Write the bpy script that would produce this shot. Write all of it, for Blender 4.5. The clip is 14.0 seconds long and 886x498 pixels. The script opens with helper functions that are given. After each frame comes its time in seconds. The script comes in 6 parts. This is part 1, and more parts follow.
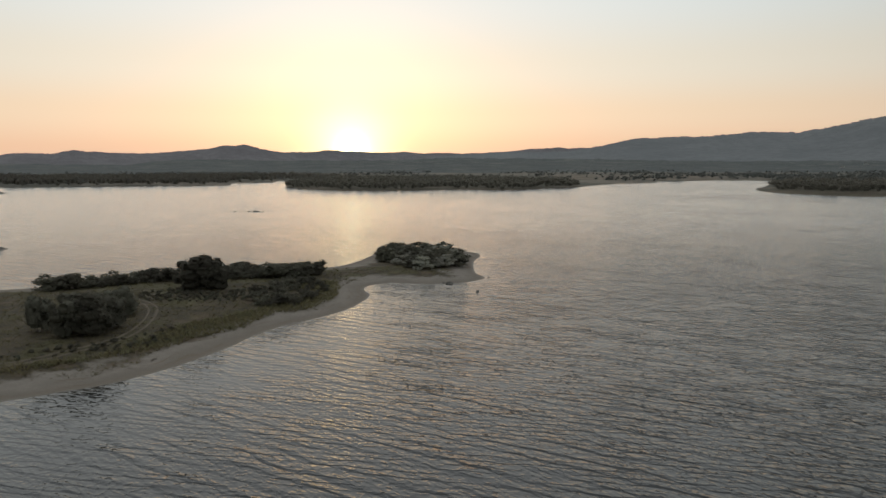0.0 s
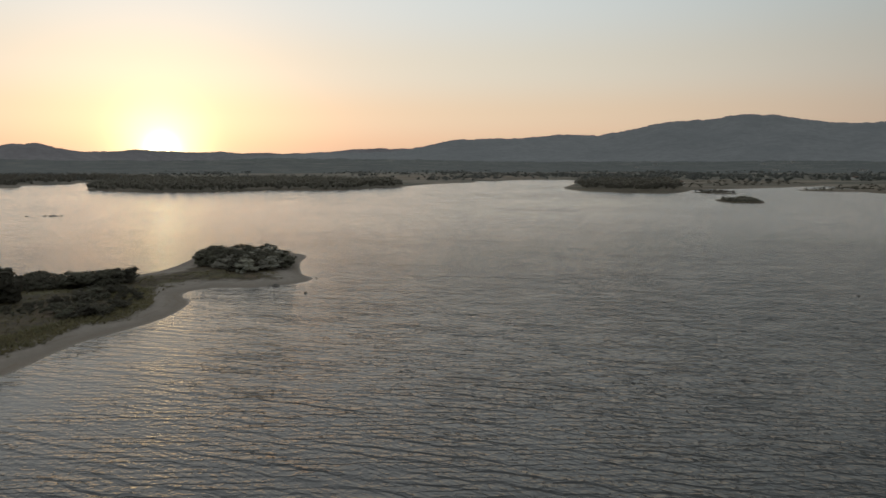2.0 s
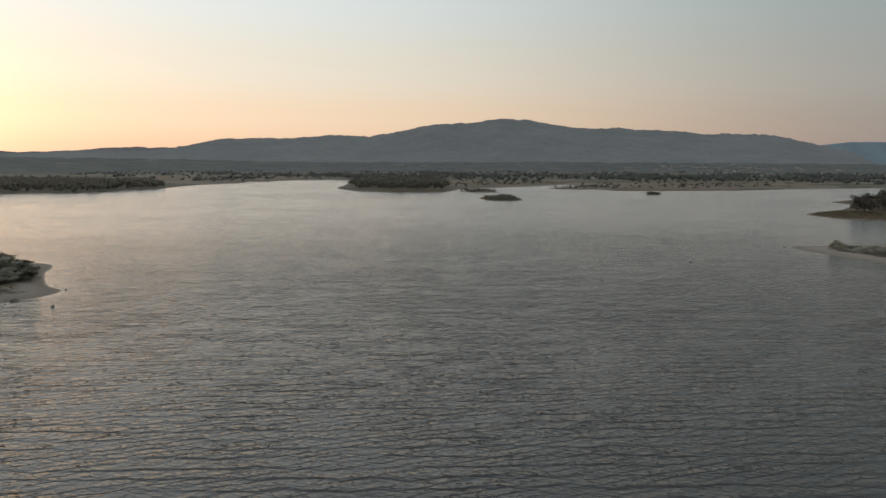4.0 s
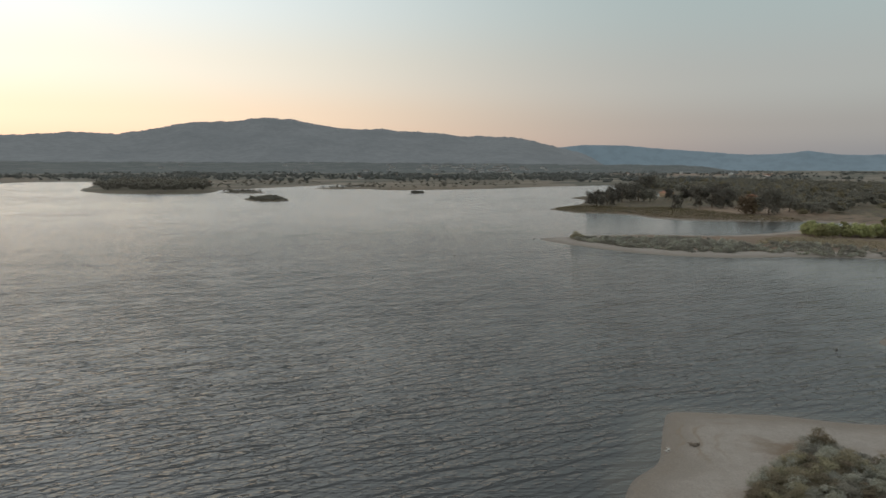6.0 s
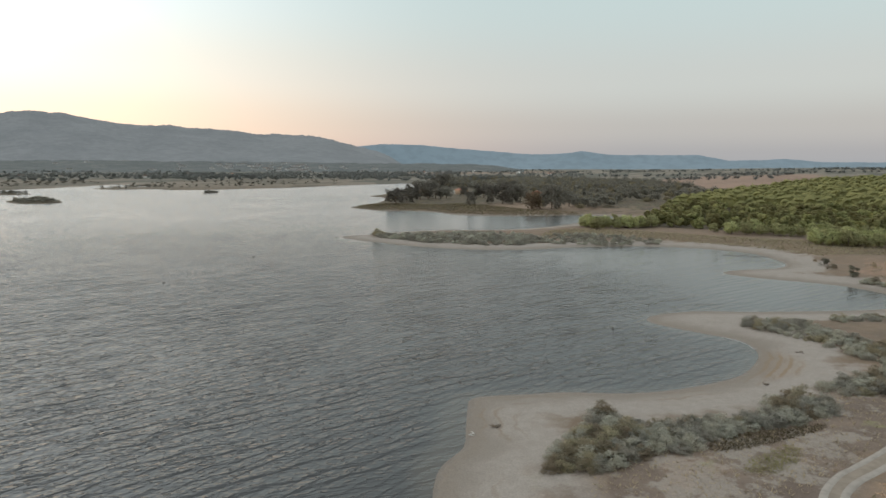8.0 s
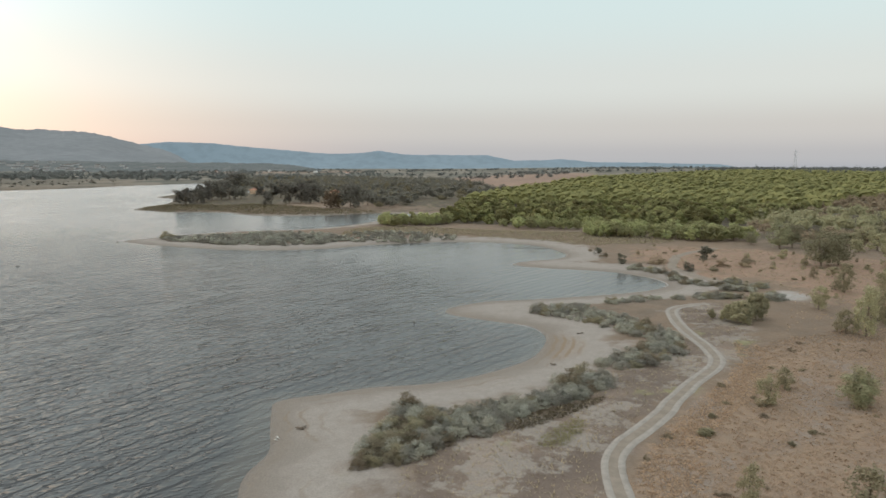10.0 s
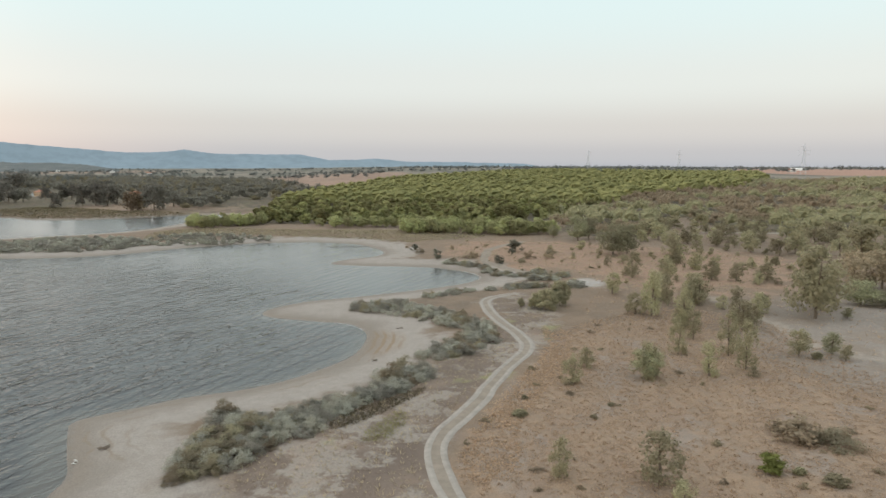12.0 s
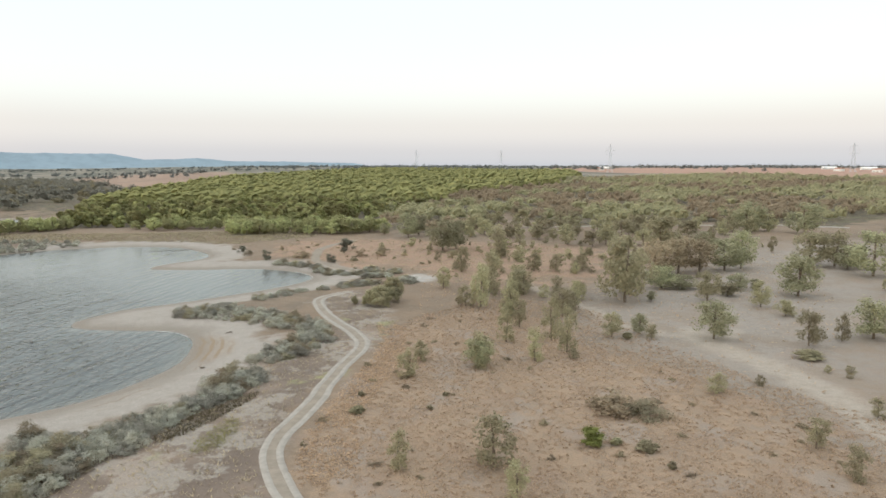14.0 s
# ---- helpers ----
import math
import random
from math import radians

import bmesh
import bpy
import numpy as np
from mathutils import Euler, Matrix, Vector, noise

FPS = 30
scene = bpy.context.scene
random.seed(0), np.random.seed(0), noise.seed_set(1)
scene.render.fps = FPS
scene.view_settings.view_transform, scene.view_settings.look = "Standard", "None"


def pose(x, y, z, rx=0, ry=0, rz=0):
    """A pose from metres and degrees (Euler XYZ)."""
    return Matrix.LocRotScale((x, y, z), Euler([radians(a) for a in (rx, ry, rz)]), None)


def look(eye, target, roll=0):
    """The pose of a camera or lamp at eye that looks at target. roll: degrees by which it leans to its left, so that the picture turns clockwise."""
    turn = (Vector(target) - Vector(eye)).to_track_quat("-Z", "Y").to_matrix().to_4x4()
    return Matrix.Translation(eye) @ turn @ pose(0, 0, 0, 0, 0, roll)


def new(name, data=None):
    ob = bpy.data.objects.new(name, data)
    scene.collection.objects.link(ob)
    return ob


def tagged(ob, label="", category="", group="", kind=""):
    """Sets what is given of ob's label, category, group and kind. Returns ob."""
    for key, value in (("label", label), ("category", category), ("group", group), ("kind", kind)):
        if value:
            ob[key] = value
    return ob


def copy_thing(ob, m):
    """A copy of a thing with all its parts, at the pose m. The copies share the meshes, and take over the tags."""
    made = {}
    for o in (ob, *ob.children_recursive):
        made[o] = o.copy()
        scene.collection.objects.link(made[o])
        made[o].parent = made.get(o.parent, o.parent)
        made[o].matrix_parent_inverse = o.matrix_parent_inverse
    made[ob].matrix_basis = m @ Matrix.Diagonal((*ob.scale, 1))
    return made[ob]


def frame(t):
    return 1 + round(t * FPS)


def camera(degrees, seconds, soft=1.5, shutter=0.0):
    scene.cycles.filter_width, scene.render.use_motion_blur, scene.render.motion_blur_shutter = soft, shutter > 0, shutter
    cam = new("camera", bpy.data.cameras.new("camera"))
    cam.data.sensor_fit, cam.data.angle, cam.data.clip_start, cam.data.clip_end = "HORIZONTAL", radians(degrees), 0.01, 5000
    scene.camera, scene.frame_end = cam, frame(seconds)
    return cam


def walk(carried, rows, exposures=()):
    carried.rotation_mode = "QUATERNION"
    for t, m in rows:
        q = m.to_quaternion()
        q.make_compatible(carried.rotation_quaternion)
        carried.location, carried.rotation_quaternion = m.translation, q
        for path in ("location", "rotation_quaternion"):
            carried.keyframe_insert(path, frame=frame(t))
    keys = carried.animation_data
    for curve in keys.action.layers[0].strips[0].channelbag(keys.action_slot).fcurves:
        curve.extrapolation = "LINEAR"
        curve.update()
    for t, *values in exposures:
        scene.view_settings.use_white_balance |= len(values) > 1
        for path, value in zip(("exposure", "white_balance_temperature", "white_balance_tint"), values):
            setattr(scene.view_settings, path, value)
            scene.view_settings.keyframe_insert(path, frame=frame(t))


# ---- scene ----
cam = camera(63.80, 14.0, soft=1.55, shutter=0.25)
PATH = [
    (0, 0.0, 0.0, 30.0, 3.03, -6.75, 0.12),
    (0.5, -0.22, 0.07, 29.9, 0.39, -6.76, 0.1),
    (1, -0.39, 0.17, 29.81, -2.32, -6.76, 0.08),
    (1.5, -0.51, 0.29, 29.71, -6.19, -6.74, 0.08),
    (2, -0.58, 0.43, 29.62, -11.07, -6.74, 0.11),
    (2.5, -0.61, 0.58, 29.52, -15.56, -6.7, 0.07),
    (2.7, -0.62, 0.64, 29.48, -17.35, -6.7, 0.05),
    (4.8, -0.45, 1.3, 29.09, -36.62, -6.71, -0.1),
    (5, -0.42, 1.36, 29.05, -38.57, -6.7, -0.12),
    (5.5, -0.34, 1.5, 28.96, -43.34, -6.67, -0.04),
    (6, -0.26, 1.63, 28.87, -47.61, -6.69, -0.05),
    (6.5, -0.17, 1.75, 28.78, -52.45, -6.72, -0.08),
    (7, -0.09, 1.86, 28.69, -56.62, -6.74, -0.04),
    (7.5, -0.01, 1.95, 28.6, -60.08, -6.75, -0.08),
    (8, 0.07, 2.03, 28.51, -63.56, -6.76, -0.1),
    (8.2, 0.1, 2.06, 28.48, -65.03, -6.76, -0.1),
    (10.3, 0.35, 2.22, 28.11, -81.94, -6.75, -0.22),
    (10.5, 0.37, 2.23, 28.07, -83.4, -6.74, -0.24),
    (11, 0.41, 2.23, 27.98, -87.05, -6.74, -0.18),
    (11.5, 0.45, 2.24, 27.88, -90.73, -6.75, -0.09),
    (12, 0.49, 2.23, 27.79, -94.34, -6.76, -0.14),
    (12.5, 0.53, 2.23, 27.69, -97.93, -6.78, -0.11),
    (13, 0.57, 2.23, 27.59, -101.41, -6.78, -0.09),
    (13.5, 0.62, 2.23, 27.49, -104.73, -6.78, -0.1),
    (14, 0.68, 2.25, 27.38, -107.93, -6.78, -0.02),
]
EXPOSURES = [(0.0, -0.8), (1.0, -0.96), (2.5, -0.93), (5.0, -0.5), (6.5, -0.18), (8.0, 0.23), (11.0, 0.52), (12.0, 0.65), (12.5, 0.79), (14.0, 0.97)]
walk(cam, [(t, pose(x, y, z, 90 + pitch, lean, yaw)) for t, x, y, z, yaw, pitch, lean in PATH], EXPOSURES)

# ---- sky and sun: just on the western ridge ----
SUN_AZ, SUN_EL = radians(-10.27), radians(1.2)
SUN_DIR = Vector((math.sin(SUN_AZ) * math.cos(SUN_EL), math.cos(SUN_AZ) * math.cos(SUN_EL), math.sin(SUN_EL)))
SKY_GAIN = 1.0


def build_world():
    w = bpy.data.worlds.new("evening_sky")
    scene.world = w
    w.use_nodes = True
    nt = w.node_tree
    nt.nodes.clear()
    N, L = nt.nodes.new, nt.links.new

    def mth(op, a, b=None, clamp=False):
        n = N("ShaderNodeMath")
        n.operation, n.use_clamp = op, clamp
        for i, v in enumerate((a, b)):
            if v is None:
                continue
            if isinstance(v, (int, float)):
                n.inputs[i].default_value = v
            else:
                L(v, n.inputs[i])
        return n.outputs[0]

    def ramp(fac, stops):
        n = N("ShaderNodeValToRGB")
        n.color_ramp.interpolation = "EASE"
        els = n.color_ramp.elements
        while len(els) < len(stops):
            els.new(0.5)
        for e, (p, c) in zip(els, stops):
            e.position, e.color = p, (*c, 1)
        L(fac, n.inputs[0])
        return n.outputs[0]

    def mixc(kind, fac, a, b):
        n = N("ShaderNodeMix")
        n.data_type, n.blend_type = "RGBA", kind
        for sock, v in ((n.inputs[0], fac), (n.inputs[6], a), (n.inputs[7], b)):
            if isinstance(v, (int, float)):
                sock.default_value = v
            elif isinstance(v, tuple):
                sock.default_value = (*v, 1)
            else:
                L(v, sock)
        return n.outputs[2]

    tc = N("ShaderNodeTexCoord")
    sep = N("ShaderNodeSeparateXYZ")
    L(tc.outputs["Generated"], sep.inputs[0])
    dot = N("ShaderNodeVectorMath")
    dot.operation = "DOT_PRODUCT"
    L(tc.outputs["Generated"], dot.inputs[0])
    dot.inputs[1].default_value = SUN_DIR
    d = dot.outputs["Value"]
    up = mth("MAXIMUM", sep.outputs[2], 0.0)
    hi = mth("POWER", up, 0.5)  # finer steps near the horizon
    near = ramp(hi, SKY_NEAR)
    far = ramp(hi, SKY_FAR)
    side = N("ShaderNodeMapRange")
    side.interpolation_type = "SMOOTHSTEP"
    side.inputs["From Min"].default_value, side.inputs["From Max"].default_value = 0.05, 1.0
    L(d, side.inputs["Value"])
    base = mixc("MIX", mth("POWER", side.outputs[0], 1.85), far, near)
    pos = mth("MAXIMUM", d, 0.0)
    # the afterglow along the horizon
    low = mth("POWER", mth("SUBTRACT", 1.0, mth("MULTIPLY", hi, 2.0), True), 1.3)
    n = N("ShaderNodeVectorMath")
    n.operation = "SCALE"
    n.inputs[0].default_value = AFTERGLOW
    L(mth("MULTIPLY", mth("MULTIPLY", mth("POWER", pos, 1.5), mth("SUBTRACT", 1.0, mth("POWER", pos, 4.0))), low), n.inputs[3])
    base = mixc("ADD", 1.0, base, n.outputs[0])
    for power, gain, colour in GLOWS:
        g = mth("MULTIPLY", mth("POWER", pos, power), gain)
        n = N("ShaderNodeVectorMath")
        n.operation = "SCALE"
        n.inputs[0].default_value = colour
        L(g, n.inputs[3])
        base = mixc("ADD", 1.0, base, n.outputs[0])
    sky = N("ShaderNodeTexSky")
    sky.sky_type, sky.sun_disc = "NISHITA", False
    sky.sun_elevation, sky.sun_rotation = SUN_EL, SUN_AZ
    sky.air_density, sky.dust_density, sky.ozone_density = 1.0, 2.0, 1.0
    base = mixc("ADD", 0.05, base, sky.outputs[0])
    bg = N("ShaderNodeBackground")
    bg.inputs[1].default_value = SKY_GAIN
    L(base, bg.inputs[0])
    out = N("ShaderNodeOutputWorld")
    L(bg.outputs[0], out.inputs[0])


# stops at the square root of the sine of the height: 0.13 is 1 degree, 0.3 is 5, 0.47 is 12.5
SKY_NEAR = [(0.0, (1.07, 0.70, 0.52)), (0.14, (1.17, 0.83, 0.60)), (0.26, (1.23, 1.02, 0.78)), (0.36, (1.19, 1.15, 1.0)),
            (0.47, (1.15, 1.24, 1.24)), (0.60, (1.48, 1.56, 1.57)), (0.76, (1.46, 1.55, 1.6)), (0.9, (1.15, 1.24, 1.3)), (1.0, (0.86, 0.94, 1.0))]
SKY_FAR = [(0.0, (0.315, 0.325, 0.345)), (0.12, (0.35, 0.352, 0.36)), (0.22, (0.405, 0.405, 0.40)), (0.33, (0.465, 0.49, 0.485)),
           (0.47, (0.45, 0.535, 0.54)), (0.60, (0.55, 0.62, 0.63)), (0.76, (0.67, 0.73, 0.75)), (0.9, (0.78, 0.85, 0.89)), (1.0, (0.86, 0.94, 1.0))]
AFTERGLOW = (1.1, 0.50, 0.18)
GLOWS = [(14.0, 0.20, (1.0, 0.94, 0.76)), (90.0, 0.40, (1.0, 0.90, 0.48)), (900.0, 2.0, (1.0, 0.88, 0.42)), (9000.0, 7.0, (1.0, 0.82, 0.5))]
build_world()
sun_data = bpy.data.lights.new("sun", "SUN")
sun_data.energy, sun_data.angle, sun_data.color = 0.09, radians(0.53), (1.0, 0.62, 0.32)
sun = new("sun", sun_data)
sun.matrix_world = look((0, 0, 100), Vector((0, 0, 100)) - SUN_DIR)

# ---- the lie of the land: shorelines in metres, heights from the distance to them ----
ISLAND = [(-150, 40), (-95, 60), (-61, 85), (-56, 89), (-51, 93), (-46, 101), (-42, 112), (-40, 121), (-37, 129), (-33, 135), (-29, 142), (-26.5, 150), (-25.5, 161), (-28, 168), (-28, 174),
          (-22, 179), (-14, 177), (-7, 179), (-1, 183), (1.5, 189), (-1, 195), (-2, 206), (-2, 221), (0, 235), (-3, 244), (-14, 252), (-27, 250), (-35, 239), (-38, 221), (-42, 209),
          (-48, 204), (-60, 199), (-71, 193), (-90, 183), (-105, 171), (-118, 164), (-150, 150), (-230, 120), (-260, 60)]
BEACH = [(-260, -420), (-120, -150), (-20, -40), (25, 8), (44, 24), (56, 30.5), (63, 31), (68, 33), (74, 35.5), (77.5, 36.5), (80, 34), (82, 31), (85, 27), (88, 20), (92, 15), (97, 11), (102, 8), (108, 6.5), (115, 6),
         (121, 7.5), (124, 10), (126, 15), (128.5, 21), (131, 25), (134, 26), (138, 25), (145, 19), (149, 10), (154, 1), (160, -9), (167, -17)]
BAY = [(174, -20), (182, -18), (189, -12), (193, -6), (196, 10), (201, 19), (210, 14), (217, 6), (227, 4), (239, 8), (251, 16), (257, 33), (253, 53), (241, 70), (226, 84), (218, 100), (217, 117), (222, 138),
       (226, 151), (233, 163), (241, 161), (252, 157), (268, 150), (280, 139), (292, 119), (308, 108), (330, 101), (351, 98), (371, 88), (384, 83)]
PENINSULA = [(396, 88), (398, 108), (388, 124), (376, 138), (366, 160), (368, 181), (382, 198), (384, 221), (378, 236), (388, 252), (396, 268), (430, 278), (468, 288), (524, 318), (547, 348), (578, 356), (655, 380), (814, 438), (977, 507)]
FAR_EAST = [(1000, 528), (890, 540), (822, 557), (711, 556), (644, 576), (580, 604), (580, 650), (647, 738), (686, 846), (596, 808), (503, 778), (448, 762), (400, 700), (358, 673), (318, 718), (306, 770), (328, 873), (408, 1040), (505, 1290), (430, 1345), (342, 1262), (311, 1274)]
FAR_NORTH = [(284, 1181), (217, 1114), (173, 1054), (126, 950), (69, 885), (32, 838), (-35, 862), (-97, 822), (-166, 829), (-208, 867), (-265, 955), (-303, 1162), (-336, 1318), (-380, 1320), (-360, 1205), (-412, 1166), (-374, 1042), (-449, 1012), (-520, 985), (-587, 960), (-652, 937),
             (-900, 860), (-1500, 500), (-2600, -300), (-5200, -900)]
ISLETS = [[(555, 730), (591, 743), (626, 724), (647, 693), (606, 650), (576, 667), (549, 691)], [(337, 542), (322, 502), (334, 486), (348, 490), (376, 544), (366, 564)], [(528, 534), (524, 520), (543, 523), (558, 548)], [(606, 736), (605, 707), (628, 696), (640, 740)], [(408, 704), (404, 660), (428, 646), (440, 690)],
          [(-178, 249), (-176, 244), (-171, 243), (-170, 249)], [(-534, 748), (-524, 740), (-506, 741), (-510, 749)]]
PONDS = [[(632, 303), (630, 290), (704, 325), (702, 340)], [(990, 445), (996, 398), (1088, 434), (1080, 478)]]


def smooth(points, steps=5, closed=True):
    """A Catmull-Rom curve through plan points."""
    p = np.array(points, float)
    if closed:
        p = np.vstack([p[-1], p, p[:2]])
    else:
        p = np.vstack([2 * p[0] - p[1], p, 2 * p[-1] - p[-2]])
    out = []
    for a, b, c, d in zip(p, p[1:], p[2:], p[3:]):
        for k in range(steps):
            t = k / steps
            out.append(0.5 * (2 * b + (c - a) * t + (2 * a - 5 * b + 4 * c - d) * t * t + (3 * b - a - 3 * c + d) * t ** 3))
    if not closed:
        out.append(p[-2])
    return np.array(out)


def signed(poly, X, Y):
    """Distance to a closed outline, positive inside it."""
    if X.size < 300:
        x, y = X.reshape(-1, 1), Y.reshape(-1, 1)
        (ax, ay), (bx, by) = poly.T, np.roll(poly, -1, axis=0).T
        ex, ey = bx - ax, by - ay
        t = np.clip(((x - ax) * ex + (y - ay) * ey) / (ex * ex + ey * ey + 1e-12), 0, 1)
        best = np.min((x - ax - t * ex) ** 2 + (y - ay - t * ey) ** 2, axis=1)
        cross = ((ay > y) != (by > y)) & (x < ax + (y - ay) * ex / np.where(ey == 0, 1e-12, ey))
        return (np.where(np.sum(cross, axis=1) % 2 == 1, 1.0, -1.0) * np.sqrt(best)).reshape(X.shape)
    best, inside = np.full(X.shape, 1e18), np.zeros(X.shape, bool)
    for (ax, ay), (bx, by) in zip(poly, np.roll(poly, -1, axis=0)):
        ex, ey = bx - ax, by - ay
        t = np.clip(((X - ax) * ex + (Y - ay) * ey) / (ex * ex + ey * ey + 1e-12), 0, 1)
        best = np.minimum(best, (X - ax - t * ex) ** 2 + (Y - ay - t * ey) ** 2)
        if ey:
            cross = (ay > Y) != (by > Y)
            inside ^= cross & (X < ax + (Y - ay) * ex / ey)
    return np.where(inside, 1.0, -1.0) * np.sqrt(best)


def lattice(i, j, seed):
    h = np.sin(i * 127.1 + j * 311.7 + seed * 74.7) * 43758.5453
    return h - np.floor(h)


def value_noise(X, Y, scale, seed=0):
    """Smooth noise from -1 to 1."""
    x, y = X / scale, Y / scale
    i, j = np.floor(x), np.floor(y)
    u, v = x - i, y - j
    u, v = u * u * (3 - 2 * u), v * v * (3 - 2 * v)
    a = lattice(i, j, seed) * (1 - u) + lattice(i + 1, j, seed) * u
    b = lattice(i, j + 1, seed) * (1 - u) + lattice(i + 1, j + 1, seed) * u
    return 2 * (a * (1 - v) + b * v) - 1


def step(a, b, x):
    t = np.clip((x - a) / (b - a), 0, 1)
    return t * t * (3 - 2 * t)


MAINLAND = np.vstack([smooth(BEACH + BAY + PENINSULA + FAR_EAST + FAR_NORTH, 4, False), [(-6500, 6500), (6500, 6500), (6500, -6500), (-6500, -6500), (-700, -1200)]])
ISLAND_LINE = smooth(ISLAND, 4)
ISLET_LINES = [smooth(p, 4) for p in ISLETS]
POND_LINES = [smooth(p, 4) for p in PONDS]


def shore_distance(X, Y):
    """Metres inland from the nearest water's edge, minus out on the lake."""
    X, Y = np.asarray(X, float), np.asarray(Y, float)
    s = np.maximum(signed(MAINLAND, X, Y), signed(ISLAND_LINE, X, Y))
    for line in ISLET_LINES:
        s = np.maximum(s, signed(line, X, Y))
    for line in POND_LINES:
        s = np.minimum(s, -signed(line, X, Y))
    return s


def height(X, Y, s=None):
    """The ground's height: beach, then a low bank, then a slow rise inland."""
    X, Y = np.asarray(X, float), np.asarray(Y, float)
    s = shore_distance(X, Y) if s is None else s
    r = np.hypot(X, Y)
    land = np.maximum(s, 0)
    beach = 0.075 * np.minimum(land, 9) + 1.1 * step(7, 26, land) * (0.75 + 0.25 * value_noise(X, Y, 40, 3))
    rise = 6.5 * step(60, 700, land) * step(0.1, 0.5, 0.35 - (Y - 120) / np.maximum(r, 1))
    rise = rise + 8.0 * step(500, 1700, r) * step(-0.15, -0.45, Y / np.maximum(r, 1) - 0.35)
    bumps = step(4, 30, land) * (0.22 * value_noise(X, Y, 14, 5) + 0.10 * value_noise(X, Y, 5, 6)) + step(100, 800, land) * 1.2 * value_noise(X, Y, 240, 7)
    return np.where(s > 0, beach + rise + bumps, np.maximum(0.07 * s, -2.5))


# ---- materials ----
class Nodes:
    """A small writer of node materials."""

    def __init__(self, name):
        self.mat = bpy.data.materials.new(name)
        self.mat.use_nodes = True
        self.nt = self.mat.node_tree
        self.nt.nodes.clear()
        self.out = self.nt.nodes.new("ShaderNodeOutputMaterial")

    def node(self, kind, **props):
        n = self.nt.nodes.new(kind)
        if "operation" in props:
            n.operation = props["operation"]
        if "use_clamp" in props:
            n.use_clamp = props["use_clamp"]
        if "interpolation_type" in props:
            n.interpolation_type = props["interpolation_type"]
        if "data_type" in props:
            n.data_type = props["data_type"]
        if "blend_type" in props:
            n.blend_type = props["blend_type"]
        if "attribute_name" in props:
            n.attribute_name = props["attribute_name"]
        if "vector_type" in props:
            n.vector_type = props["vector_type"]
        if "wave_type" in props:
            n.wave_type, n.bands_direction, n.wave_profile = props["wave_type"], props["bands_direction"], props["wave_profile"]
        return n

    def feed(self, sock, v):
        if isinstance(v, bpy.types.NodeSocket):
            self.nt.links.new(v, sock)
        elif isinstance(v, tuple) and len(v) == 3 and sock.type == "RGBA":
            sock.default_value = (*v, 1)
        else:
            sock.default_value = v

    def coords(self, scale=(1, 1, 1), turn=0.0, local=False):
        if local:
            src = self.node("ShaderNodeTexCoord").outputs["Object"]
        else:
            src = self.node("ShaderNodeNewGeometry").outputs["Position"]
        m = self.node("ShaderNodeMapping")
        self.feed(m.inputs[0], src)
        m.inputs["Scale"].default_value = scale
        m.inputs["Rotation"].default_value = (0, 0, turn)
        return m.outputs[0]

    def noise(self, vec, scale, detail=3, rough=0.55, lo=0.0, hi=1.0, warp=0.0):
        n = self.node("ShaderNodeTexNoise")
        self.feed(n.inputs["Vector"], vec)
        n.inputs["Scale"].default_value, n.inputs["Detail"].default_value, n.inputs["Roughness"].default_value = scale, detail, rough
        n.inputs["Distortion"].default_value = warp
        r = self.node("ShaderNodeMapRange", interpolation_type="SMOOTHSTEP")
        r.inputs["From Min"].default_value, r.inputs["From Max"].default_value = lo, hi
        self.feed(r.inputs["Value"], n.outputs[0])
        return r.outputs[0]

    def span(self, v, lo, hi):
        r = self.node("ShaderNodeMapRange", interpolation_type="SMOOTHSTEP")
        r.inputs["From Min"].default_value, r.inputs["From Max"].default_value = lo, hi
        self.feed(r.inputs["Value"], v)
        return r.outputs[0]

    def math(self, op, a, b=0.0, clamp=False):
        n = self.node("ShaderNodeMath", operation=op, use_clamp=clamp)
        self.feed(n.inputs[0], a)
        self.feed(n.inputs[1], b)
        return n.outputs[0]

    def mix(self, fac, a, b, kind="MIX"):
        n = self.node("ShaderNodeMix", data_type="RGBA", blend_type=kind)
        self.feed(n.inputs[0], fac)
        self.feed(n.inputs[6], a)
        self.feed(n.inputs[7], b)
        return n.outputs[2]

    def attr(self, name):
        return self.node("ShaderNodeAttribute", attribute_name=name).outputs["Fac"]

    def bump(self, h, strength, distance, normal=None):
        n = self.node("ShaderNodeBump")
        n.inputs["Strength"].default_value, n.inputs["Distance"].default_value = strength, distance
        self.feed(n.inputs["Height"], h)
        if normal:
            self.feed(n.inputs["Normal"], normal)
        return n.outputs[0]

    def surface(self, colour, rough=0.9, normal=None, **more):
        b = self.node("ShaderNodeBsdfPrincipled")
        self.feed(b.inputs["Base Color"], colour)
        self.feed(b.inputs["Roughness"], rough)
        b.inputs["Specular IOR Level"].default_value = 0.25
        if normal:
            self.feed(b.inputs["Normal"], normal)
        for k, v in more.items():
            self.feed(b.inputs[k.replace("_", " ")], v)
        self.nt.links.new(b.outputs[0], self.out.inputs[0])
        return self.mat


